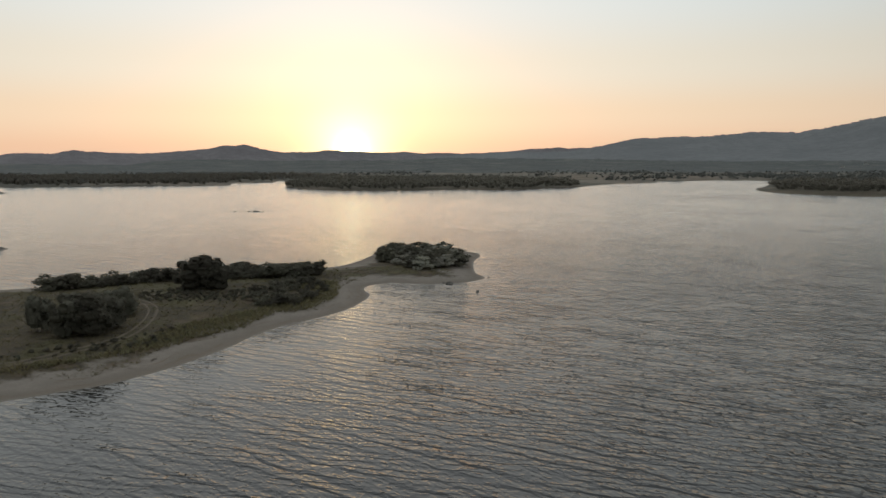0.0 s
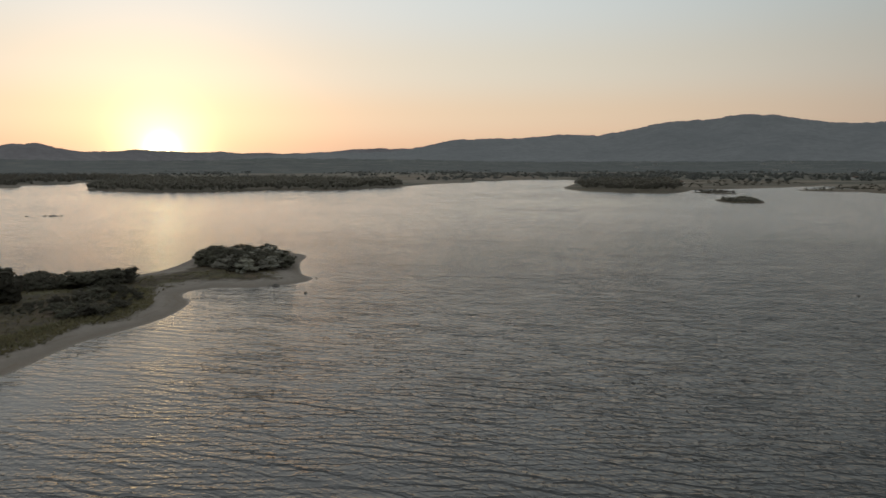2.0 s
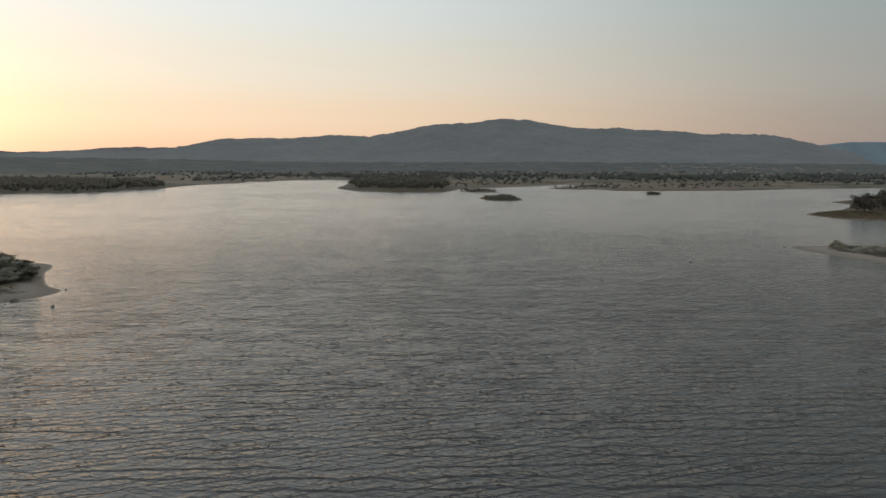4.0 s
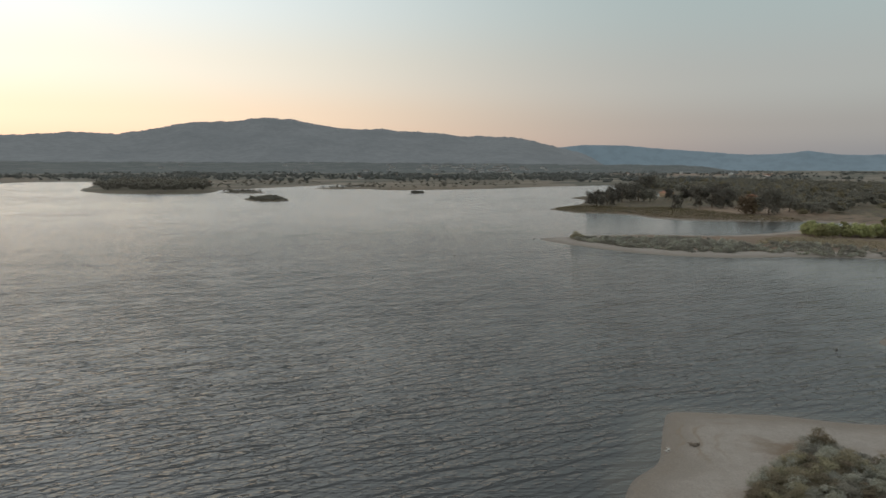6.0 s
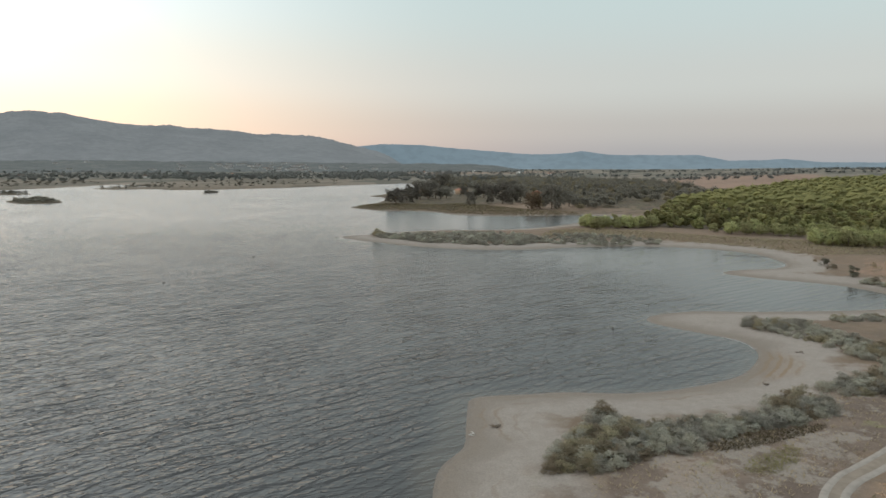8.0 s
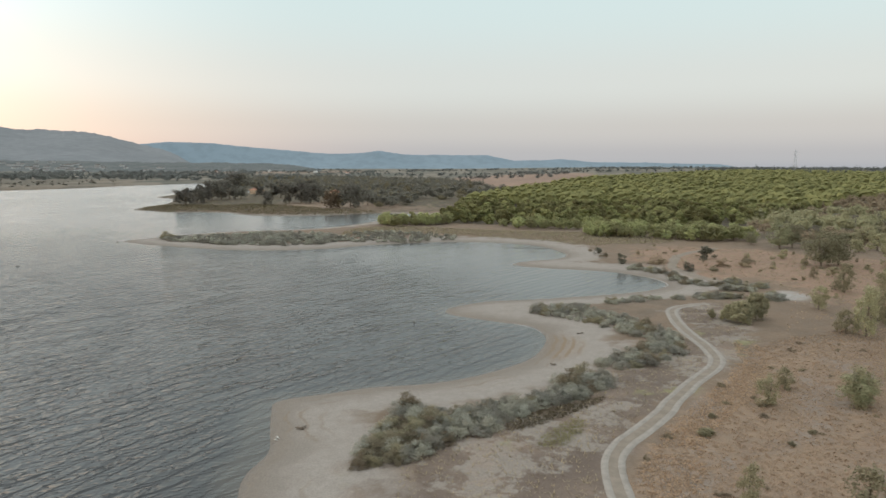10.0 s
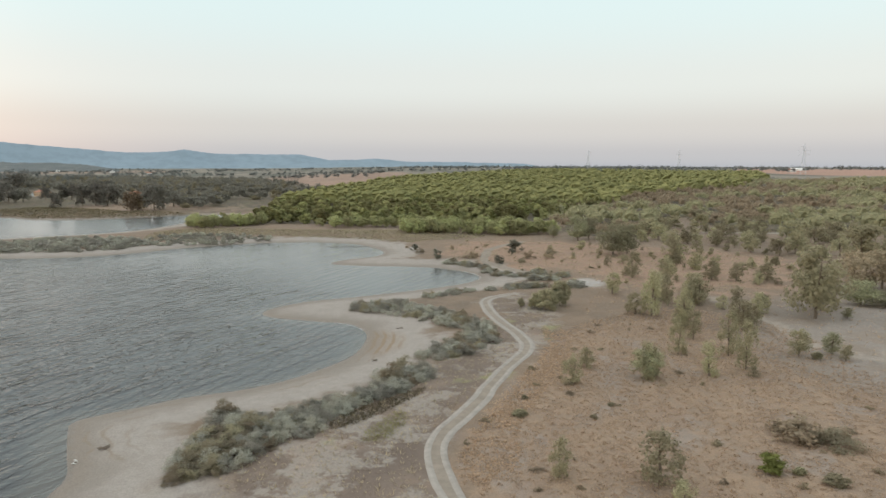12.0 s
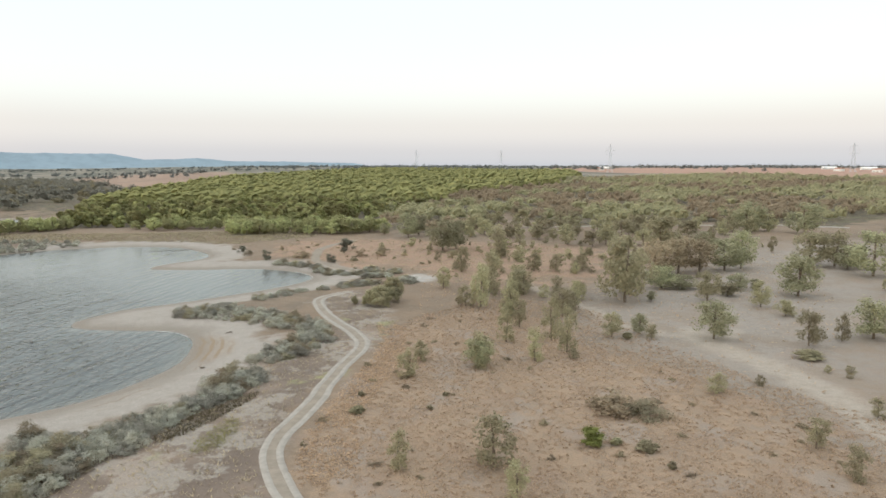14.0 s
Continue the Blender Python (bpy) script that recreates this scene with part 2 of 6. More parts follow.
def ground_material():
    m = Nodes("dry_ground")
    p = m.coords()
    shore, straw, bare, heath, wild = (m.attr(a) for a in ("shore", "straw", "bare", "heath", "wild"))
    big, mid, small, fine = m.noise(p, 0.035, 4, 0.6, 0.3, 0.7), m.noise(p, 0.16, 4, 0.6, 0.35, 0.65), m.noise(p, 0.8, 4, 0.65, 0.3, 0.7), m.noise(p, 5.0, 3, 0.7, 0.3, 0.7)
    soil = m.mix(mid, (0.20, 0.14, 0.095), (0.135, 0.103, 0.072))
    soil = m.mix(m.math("MULTIPLY", big, 0.6), soil, (0.23, 0.155, 0.10))
    straw_c = m.mix(mid, (0.28, 0.196, 0.13), (0.23, 0.163, 0.112))
    straw_c = m.mix(m.math("MULTIPLY", small, 0.5), straw_c, (0.335, 0.22, 0.138))
    clump = m.noise(p, 0.33, 4, 0.7, 0.42, 0.6)
    straw_c = m.mix(m.math("MULTIPLY", clump, 0.4), straw_c, (0.205, 0.15, 0.11))
    grey = m.noise(m.coords((1, 1.6, 1), 0.6), 0.11, 5, 0.65, 0.52, 0.64)
    straw_c = m.mix(m.math("MULTIPLY", grey, 0.5), straw_c, (0.255, 0.215, 0.185))
    bare_c = m.mix(m.math("MULTIPLY", m.noise(m.coords((1, 1, 1), 0.9), 0.13, 5, 0.7, 0.45, 0.6), 0.7), m.mix(small, (0.29, 0.246, 0.208), (0.235, 0.197, 0.165)), (0.235, 0.178, 0.132))
    heath_c = m.mix(mid, (0.14, 0.103, 0.08), (0.195, 0.145, 0.11))
    heath_c = m.mix(m.math("MULTIPLY", m.noise(p, 0.17, 6, 0.7, 0.49, 0.56), 0.8), heath_c, (0.30, 0.258, 0.215))
    heath_c = m.mix(m.math("MULTIPLY", m.noise(p, 0.10, 4, 0.6, 0.58, 0.66), 0.7), heath_c, (0.25, 0.24, 0.105))
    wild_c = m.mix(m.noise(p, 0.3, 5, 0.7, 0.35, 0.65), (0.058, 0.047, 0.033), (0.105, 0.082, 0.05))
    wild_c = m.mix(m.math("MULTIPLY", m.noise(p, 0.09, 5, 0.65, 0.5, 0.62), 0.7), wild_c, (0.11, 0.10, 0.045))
    col = m.mix(m.math("ADD", bare, m.math("MULTIPLY", m.math("SUBTRACT", small, 0.5), 0.5), True), soil, bare_c)
    col = m.mix(m.span(m.math("ADD", straw, m.math("MULTIPLY", m.math("SUBTRACT", mid, 0.5), 0.7)), 0.3, 0.7), col, straw_c)
    col = m.mix(m.span(m.math("ADD", heath, m.math("MULTIPLY", m.math("SUBTRACT", mid, 0.5), 0.6)), 0.3, 0.7), col, heath_c)
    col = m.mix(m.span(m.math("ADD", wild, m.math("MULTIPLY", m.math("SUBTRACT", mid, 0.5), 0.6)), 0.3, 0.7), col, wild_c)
    col = m.mix(m.span(m.math("ADD", m.attr("red"), m.math("MULTIPLY", m.math("SUBTRACT", mid, 0.5), 0.8)), 0.2, 0.9), col, m.mix(small, (0.325, 0.205, 0.135), (0.25, 0.163, 0.112)))
    trail = m.math("MULTIPLY", m.attr("trail"), m.math("ADD", m.math("MULTIPLY", small, 0.5), 0.45))
    col = m.mix(trail, col, (0.36, 0.30, 0.24))
    col = m.mix(m.math("MULTIPLY", m.attr("pan"), m.math("ADD", m.math("MULTIPLY", small, 0.4), 0.6)), col, (0.40, 0.37, 0.335))
    col = m.mix(m.attr("stubble"), col, m.mix(big, (0.36, 0.205, 0.145), (0.30, 0.18, 0.128)))
    # far farmland in strips
    fields = m.node("ShaderNodeTexVoronoi")
    m.feed(fields.inputs["Vector"], m.coords((1, 2.2, 1), 0.5))
    fields.inputs["Scale"].default_value = 0.009
    tone = m.node("ShaderNodeSeparateColor")
    m.feed(tone.inputs[0], fields.outputs["Color"])
    farm = m.mix(m.span(tone.outputs[0], 0.5, 0.6), (0.10, 0.098, 0.078), (0.235, 0.195, 0.15))
    farm = m.mix(m.math("MULTIPLY", big, 0.5), farm, (0.105, 0.095, 0.065))
    col = m.mix(m.attr("farm"), col, farm)
    # sand along the water, wet at the edge, with tide lines of dry litter
    wave = m.math("ADD", m.math("ADD", shore, m.math("MULTIPLY", m.math("SUBTRACT", 1.0, m.attr("sandy")), 18.0)), m.math("MULTIPLY", m.math("SUBTRACT", mid, 0.5), 5.0))
    dry = m.span(m.math("ADD", shore, m.math("MULTIPLY", mid, 2.0)), 2.5, 7.0)
    sand = m.mix(dry, (0.235, 0.199, 0.165), m.mix(small, (0.325, 0.283, 0.242), (0.285, 0.246, 0.21)))
    sand = m.mix(m.math("MULTIPLY", m.noise(m.coords((1, 1, 1)), 0.45, 4, 0.7, 0.6, 0.72), 0.35), sand, (0.22, 0.17, 0.12))
    tide = m.math("SINE", m.math("ADD", m.math("MULTIPLY", shore, 3.1), m.math("MULTIPLY", mid, 4.0)))
    sand = m.mix(m.math("MULTIPLY", m.math("MULTIPLY", m.span(tide, 0.55, 1.0), m.noise(p, 0.12, 3, 0.5, 0.5, 0.6)), m.math("MULTIPLY", m.span(shore, 8.0, 3.0), 0.65)), sand, (0.22, 0.165, 0.115))
    # the eroded steps at the head of the cove
    strata = m.math("SINE", m.math("ADD", m.math("MULTIPLY", shore, 4.2), m.math("MULTIPLY", mid, 2.0)))
    sand = m.mix(m.math("MULTIPLY", m.attr("scarp"), m.math("ADD", m.math("MULTIPLY", m.span(strata, -0.2, 0.9), 0.6), 0.3)), sand, (0.235, 0.165, 0.105))
    col = m.mix(m.math("MULTIPLY", m.span(wave, 14.0, 9.0), m.attr("sandy")), col, sand)
    edge = m.math("ADD", shore, m.math("MULTIPLY", m.math("SUBTRACT", small, 0.5), 0.8))
    col = m.mix(m.math("MULTIPLY", m.span(edge, 2.6, 1.0), 0.45), col, (0.21, 0.168, 0.13))
    col = m.mix(m.math("MULTIPLY", m.span(edge, 0.7, 0.1), 0.6), col, (0.13, 0.10, 0.075))
    col = m.mix(m.math("MULTIPLY", fine, 0.3), col, (0.10, 0.08, 0.06))
    rough = m.mix(m.span(edge, 0.9, 0.1), (0.93, 0.93, 0.93), (0.45, 0.45, 0.45))
    relief = m.math("ADD", m.math("MULTIPLY", small, 0.6), m.math("MULTIPLY", fine, 0.25))
    return m.surface(col, rough, m.bump(relief, 0.5, 0.25))


WAVE_CREST = radians(-28)


def water_material():
    m = Nodes("lake_water")

    def along(stretch, turn):
        src = m.node("ShaderNodeNewGeometry").outputs["Position"]
        n = m.node("ShaderNodeMapping", vector_type="TEXTURE")
        m.feed(n.inputs[0], src)
        n.inputs["Rotation"].default_value, n.inputs["Scale"].default_value = (0, 0, WAVE_CREST + turn), (stretch, 1, 1)
        return n.outputs[0]

    def train(turn, length, stretch, ragged, seed):
        """One train of wind waves: bent, broken crests, a short steep face and a long back."""
        n = m.node("ShaderNodeTexWave", wave_type="BANDS", bands_direction="Y", wave_profile="SAW")
        v = m.node("ShaderNodeVectorMath", operation="ADD")
        m.feed(v.inputs[0], along(stretch, turn))
        v.inputs[1].default_value = (seed, seed * 1.7, 0)
        m.feed(n.inputs["Vector"], v.outputs[0])
        # at scale 1 the texture's bands are a twentieth of 2 pi apart
        n.inputs["Scale"].default_value = 0.314 / length
        n.inputs["Distortion"].default_value, n.inputs["Detail"].default_value = ragged, 1.5
        n.inputs["Detail Scale"].default_value, n.inputs["Detail Roughness"].default_value = 2.4, 0.55
        x = n.outputs["Fac"]
        face = m.math("MULTIPLY", x, 1 / 0.26, True)
        back = m.math("MULTIPLY", m.math("SUBTRACT", 1.0, x), 1 / 0.74, True)
        strength = m.math("ADD", m.math("MULTIPLY", m.noise(along(2.4, turn), 0.35 / length, 2, 0.5, 0.3, 0.7), 0.85), 0.15)
        return m.math("MULTIPLY", m.math("MULTIPLY", m.math("MINIMUM", face, back), length), strength)

    # wind waves in three trains, sharp chop and cat's-paws; gusts and slicks between them
    h = m.math("MULTIPLY", train(0.0, 2.4, 2.0, 3.6, 3.0), 0.060)
    h = m.math("ADD", h, m.math("MULTIPLY", train(0.34, 1.3, 1.8, 3.2, 17.0), 0.056))
    h = m.math("ADD", h, m.math("MULTIPLY", train(-0.3, 0.75, 1.7, 3.0, 41.0), 0.038))
    far = m.attr("far_waves")
    h = m.math("ADD", h, m.math("MULTIPLY", m.math("MULTIPLY", train(0.1, 5.2, 2.6, 3.0, 67.0), far), 0.075))
    chop = m.noise(along(1.3, -0.15), 0.75, 2, 0.5, 0.25, 0.75, 0.2)
    crest = m.math("SUBTRACT", 1.0, m.math("ABSOLUTE", m.math("SUBTRACT", m.math("MULTIPLY", chop, 2.0), 1.0)))
    h = m.math("ADD", h, m.math("MULTIPLY", m.math("POWER", crest, 1.5), 0.040))
    h = m.math("MULTIPLY", h, m.math("SUBTRACT", 1.0, m.math("MULTIPLY", far, 0.45)))
    gust = m.noise(along(2.5, 0.0), 0.010, 5, 0.65, 0.3, 0.7)
    wind = m.math("ADD", m.math("MULTIPLY", gust, 0.4), 0.8)
    h = m.math("MULTIPLY", h, m.math("MULTIPLY", wind, m.math("SUBTRACT", 1.0, m.math("MULTIPLY", m.attr("calm"), 0.66))))
    nrm = m.bump(h, 1.0, 1.0)
    shoal = m.span(m.attr("depth"), 3.5, 0.0)
    body = m.node("ShaderNodeBsdfDiffuse")
    m.feed(body.inputs["Color"], m.mix(shoal, (0.024, 0.024, 0.023), (0.06, 0.053, 0.043)))
    gloss = m.node("ShaderNodeBsdfGlossy")
    m.feed(gloss.inputs["Color"], (0.95, 0.95, 0.95))
    m.feed(gloss.inputs["Roughness"], m.math("ADD", m.math("MULTIPLY", far, 0.115), 0.06))
    m.feed(gloss.inputs["Normal"], nrm)
    fres = m.node("ShaderNodeFresnel")
    fres.inputs["IOR"].default_value = 1.38
    m.feed(fres.inputs["Normal"], nrm)
    mixed = m.node("ShaderNodeMixShader")
    m.nt.links.new(fres.outputs[0], mixed.inputs[0])
    m.nt.links.new(body.outputs[0], mixed.inputs[1])
    m.nt.links.new(gloss.outputs[0], mixed.inputs[2])
    m.nt.links.new(mixed.outputs[0], m.out.inputs[0])
    return m.mat


# Distance haze is put into the hills' colour and into a faint emission.
def hill_material(name, low, high, haze_glow, scale=0.004, relief=14.0, strips=0.0):
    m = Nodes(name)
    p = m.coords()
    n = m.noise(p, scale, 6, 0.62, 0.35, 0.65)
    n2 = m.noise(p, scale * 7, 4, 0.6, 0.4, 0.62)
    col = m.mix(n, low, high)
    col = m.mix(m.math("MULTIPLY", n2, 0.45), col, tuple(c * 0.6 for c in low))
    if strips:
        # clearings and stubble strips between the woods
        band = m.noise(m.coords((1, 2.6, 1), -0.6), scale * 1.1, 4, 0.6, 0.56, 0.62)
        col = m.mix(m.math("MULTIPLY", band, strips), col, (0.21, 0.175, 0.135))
    return m.surface(col, 0.95, m.bump(m.math("ADD", n, m.math("MULTIPLY", n2, 0.4)), 0.6, relief), Emission_Color=haze_glow, Emission_Strength=1.0)


def foliage_material(name, dark, light, tip, through_light=0.35):
    m = Nodes(name)
    geo = m.node("ShaderNodeNewGeometry")
    info = m.node("ShaderNodeObjectInfo")
    col = m.mix(geo.outputs["Random Per Island"], dark, light)
    col = m.mix(m.math("MULTIPLY", m.noise(m.coords((1, 1, 1)), 0.5, 2, 0.5, 0.35, 0.65), 0.55), col, tip)
    patch = m.noise(m.coords((1, 1, 1)), 0.11, 2, 0.6, 0.3, 0.7)
    col = m.mix(m.math("MULTIPLY", patch, 0.3), col, dark)
    hsv = m.node("ShaderNodeHueSaturation")
    m.feed(hsv.inputs["Color"], col)
    m.feed(hsv.inputs["Value"], m.math("ADD", m.math("MULTIPLY", info.outputs["Random"], 0.5), 0.75))
    m.feed(hsv.inputs["Hue"], m.math("ADD", m.math("MULTIPLY", info.outputs["Random"], 0.03), 0.485))
    d = m.node("ShaderNodeBsdfDiffuse")
    m.feed(d.inputs[0], hsv.outputs[0])
    t = m.node("ShaderNodeBsdfTranslucent")
    m.feed(t.inputs[0], hsv.outputs[0])
    s = m.node("ShaderNodeMixShader")
    s.inputs[0].default_value = through_light
    m.nt.links.new(d.outputs[0], s.inputs[1])
    m.nt.links.new(t.outputs[0], s.inputs[2])
    m.nt.links.new(s.outputs[0], m.out.inputs[0])
    return m.mat


def plain_material(name, a, b, scale=2.0, rough=0.85, relief=0.02, **more):
    m = Nodes(name)
    n = m.noise(m.coords(local=True), scale, 4, 0.6, 0.3, 0.7)
    return m.surface(m.mix(n, a, b), rough, m.bump(n, 0.5, relief), **more)


GROUND = ground_material()
WATER = water_material()
BARK = plain_material("bark", (0.12, 0.09, 0.065), (0.20, 0.16, 0.12), 6, 0.95, 0.03)
OAK = foliage_material("oak_leaves", (0.258, 0.233, 0.146), (0.401, 0.358, 0.229), (0.359, 0.308, 0.2), 0.5)
OAK_DARK = foliage_material("holm_oak_leaves", (0.12, 0.114, 0.088), (0.195, 0.184, 0.145), (0.155, 0.14, 0.108), 0.45)
OAK_DRY = foliage_material("dry_oak_leaves", (0.261, 0.213, 0.142), (0.406, 0.338, 0.226), (0.464, 0.362, 0.233))
SALLOW = foliage_material("khaki_shrub_leaves", (0.243, 0.216, 0.149), (0.346, 0.308, 0.22), (0.356, 0.286, 0.187), 0.5)
WILLOW = foliage_material("grey_shrub_leaves", (0.319, 0.308, 0.259), (0.418, 0.402, 0.341), (0.396, 0.358, 0.281), 0.5)
PINE_FAR = foliage_material("pine_canopy", (0.178, 0.171, 0.082), (0.332, 0.296, 0.133), (0.262, 0.231, 0.108), 0.45)
OAK_FAR = foliage_material("scrub_canopy", (0.237, 0.219, 0.136), (0.399, 0.358, 0.222), (0.333, 0.281, 0.172), 0.5)
DRY_FAR = foliage_material("dry_canopy", (0.3, 0.242, 0.164), (0.439, 0.352, 0.238), (0.379, 0.295, 0.199), 0.5)
DARK_FAR = foliage_material("dark_canopy", (0.14, 0.131, 0.11), (0.225, 0.21, 0.175), (0.19, 0.17, 0.14), 0.5)
PINE = foliage_material("pine_needles", (0.185, 0.188, 0.089), (0.358, 0.325, 0.144), (0.271, 0.248, 0.111), 0.45)
POPLAR = foliage_material("poplar_leaves", (0.293, 0.298, 0.145), (0.456, 0.444, 0.221), (0.402, 0.381, 0.191), 0.5)
GREEN = foliage_material("green_bush_leaves", (0.13, 0.14, 0.045), (0.21, 0.215, 0.07), (0.17, 0.18, 0.06))
RUSSET = foliage_material("russet_leaves", (0.168, 0.132, 0.085), (0.24, 0.187, 0.123), (0.2, 0.157, 0.104), 0.45)
STRAW = foliage_material("dry_grass", (0.42, 0.316, 0.217), (0.489, 0.367, 0.253), (0.45, 0.328, 0.217), 0.5)
VERGE = foliage_material("verge_grass", (0.42, 0.292, 0.205), (0.47, 0.33, 0.232), (0.45, 0.305, 0.21), 0.5)
OAK_MID = foliage_material("broad_oak_leaves", (0.235, 0.227, 0.14), (0.378, 0.362, 0.226), (0.321, 0.293, 0.186), 0.48)
REED = foliage_material("reeds", (0.235, 0.188, 0.125), (0.335, 0.272, 0.185), (0.21, 0.185, 0.12), 0.45)
# Leaf colour greyed to imitate haze over trees of the far plain.
HAZED_LEAF = foliage_material("haze_greyed_leaves", (0.15, 0.157, 0.148), (0.22, 0.225, 0.21), (0.18, 0.182, 0.168), 0.45)
WEEDS = foliage_material("dark_weeds", (0.11, 0.095, 0.058), (0.18, 0.155, 0.09), (0.15, 0.115, 0.065))
WORN = plain_material("worn_soil", (0.25, 0.205, 0.16), (0.195, 0.158, 0.122), 0.9, 0.95, 0.04)
TRACK = plain_material("pale_track_dirt", (0.305, 0.27, 0.23), (0.24, 0.209, 0.177), 1.2, 0.95, 0.03)
DUSTY = plain_material("dull_track_dirt", (0.17, 0.135, 0.10), (0.13, 0.105, 0.078), 1.2, 0.95, 0.03)
GRASS = foliage_material("yellow_green_grass", (0.22, 0.21, 0.10), (0.33, 0.30, 0.15), (0.30, 0.26, 0.13), 0.45)
SEDGE = foliage_material("olive_shore_grass", (0.13, 0.115, 0.07), (0.21, 0.185, 0.11), (0.2, 0.15, 0.085), 0.4)
ROCK = plain_material("dark_rock", (0.10, 0.09, 0.08), (0.19, 0.17, 0.15), 1.5, 0.85, 0.08)
PLASTER = plain_material("white_plaster", (0.72, 0.70, 0.66), (0.60, 0.58, 0.55), 0.4, 0.9, 0.01)
STONEWALL = plain_material("ochre_plaster", (0.42, 0.30, 0.19), (0.33, 0.24, 0.16), 0.4, 0.9, 0.02)
# Town walls and tiles: distance haze mixed in as a duller, greyer colour.
HAZED_WALL = plain_material("hazed_plaster", (0.50, 0.49, 0.47), (0.40, 0.39, 0.38), 0.4, 0.9, 0.01)
OLD_HAZED_TILE = plain_material("faded_hazed_tile", (0.26, 0.22, 0.20), (0.20, 0.175, 0.16), 0.8, 0.9, 0.03)
ROOF_TILE = plain_material("clay_roof", (0.33, 0.15, 0.09), (0.24, 0.12, 0.08), 0.8, 0.9, 0.03)
STEEL = plain_material("galvanised_steel", (0.52, 0.53, 0.54), (0.42, 0.43, 0.44), 1.0, 0.6, 0.005, Metallic=0.2)
GLASS_DARK = plain_material("window_glass", (0.03, 0.035, 0.04), (0.05, 0.055, 0.06), 1.0, 0.1, 0.002)
FEATHER = plain_material("white_driftwood", (0.62, 0.60, 0.56), (0.48, 0.46, 0.42), 3.0, 0.8, 0.01)
TWIG = plain_material("driftwood", (0.12, 0.09, 0.07), (0.20, 0.16, 0.12), 3.0, 0.9, 0.02)
FOAM = plain_material("foam", (0.5, 0.49, 0.47), (0.36, 0.35, 0.33), 4.0, 0.8, 0.01)
# Hill tones hold painted haze: greyed base, third colour emitted as air light.
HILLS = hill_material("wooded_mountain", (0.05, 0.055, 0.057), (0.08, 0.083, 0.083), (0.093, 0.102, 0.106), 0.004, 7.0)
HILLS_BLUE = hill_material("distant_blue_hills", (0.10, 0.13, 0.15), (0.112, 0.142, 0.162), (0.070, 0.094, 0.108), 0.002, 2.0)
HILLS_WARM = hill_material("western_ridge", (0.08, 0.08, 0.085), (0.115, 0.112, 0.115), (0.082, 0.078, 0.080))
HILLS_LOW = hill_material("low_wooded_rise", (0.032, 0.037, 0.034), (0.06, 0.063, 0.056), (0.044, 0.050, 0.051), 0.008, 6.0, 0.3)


# ---- ground, water, mountains ----
def mesh_object(name, verts, faces, material, parent=None, label="", smooth_faces=True):
    me = bpy.data.meshes.new(name)
    me.from_pydata([tuple(v) for v in verts] if not isinstance(verts, np.ndarray) else verts.tolist(), [], faces if isinstance(faces, list) else faces.tolist())
    me.materials.append(material)
    me.polygons.foreach_set("use_smooth", np.full(len(me.polygons), smooth_faces))
    me.update()
    ob = new(name, me)
    if parent:
        ob.parent = parent
    return tagged(ob, label) if label else ob


def polar_sheet(name, radii, angles, heights, material, closed=True):
    """One sheet of rings round the middle of the place, finer where the land is near and detailed."""
    nr, na = len(radii), len(angles)
    Rr, Aa = np.meshgrid(radii, angles, indexing="ij")
    X, Y = Rr * np.sin(Aa), Rr * np.cos(Aa)
    Z, attrs = heights(X, Y)
    verts = np.stack([X, Y, Z], -1).reshape(-1, 3)
    i, j = np.meshgrid(np.arange(nr - 1), np.arange(na if closed else na - 1), indexing="ij")
    k = (j + 1) % na
    faces = np.stack([i * na + j, i * na + k, (i + 1) * na + k, (i + 1) * na + j], -1).reshape(-1, 4)
    me = bpy.data.meshes.new(name)
    me.vertices.add(len(verts))
    me.vertices.foreach_set("co", verts.ravel())
    me.loops.add(faces.size)
    me.loops.foreach_set("vertex_index", faces.ravel())
    me.polygons.add(len(faces))
    me.polygons.foreach_set("loop_start", np.arange(0, faces.size, 4))
    me.polygons.foreach_set("use_smooth", np.ones(len(faces), bool))
    for key, values in attrs.items():
        me.attributes.new(key, "FLOAT", "POINT").data.foreach_set("value", values.ravel().astype(np.float32))
    me.update(calc_edges=True)
    me.validate()
    me.materials.append(material)
    return new(name, me)


def within(X, Y, outline, soft):
    """1 inside an outline of the plan, 0 outside, with a soft edge."""
    return step(-soft, soft, signed(smooth(outline, 3), X, Y))


MEADOW = [(55, -3), (64, -4), (77, -10), (96, -19), (110, -27), (118, -48), (98, -49), (80, -51), (64, -53), (46, -53), (40, -47)]
BARE_FIELD = [(100, -53), (127, -69), (140, -100), (179, -155), (177, -208), (90, -110), (48, -56), (71, -55)]
HEATH = [(62, 17), (73, 10), (88, 0), (105, -9), (121, -18), (135, -14), (143, -26), (113, -26), (100, -19), (70, -4), (50, -2), (45, 12)]
PINE_WOOD = [(334, 66), (322, 50), (321, 38), (316, 20), (322, 6), (316, -22), (318, -52), (350, -84), (405, -116), (470, -155), (541, -190), (586, -247), (619, -307), (880, -482), (1120, -590), (1301, -451), (1328, -308), (1132, -131), (915, 2), (694, 51), (549, 76)]
SCRUB = [(305, -69), (251, -71), (257, -91), (340, -142), (283, -132), (262, -151), (258, -186), (253, -217), (241, -283), (591, -694), (826, -693), (785, -408), (599, -243), (478, -118)]
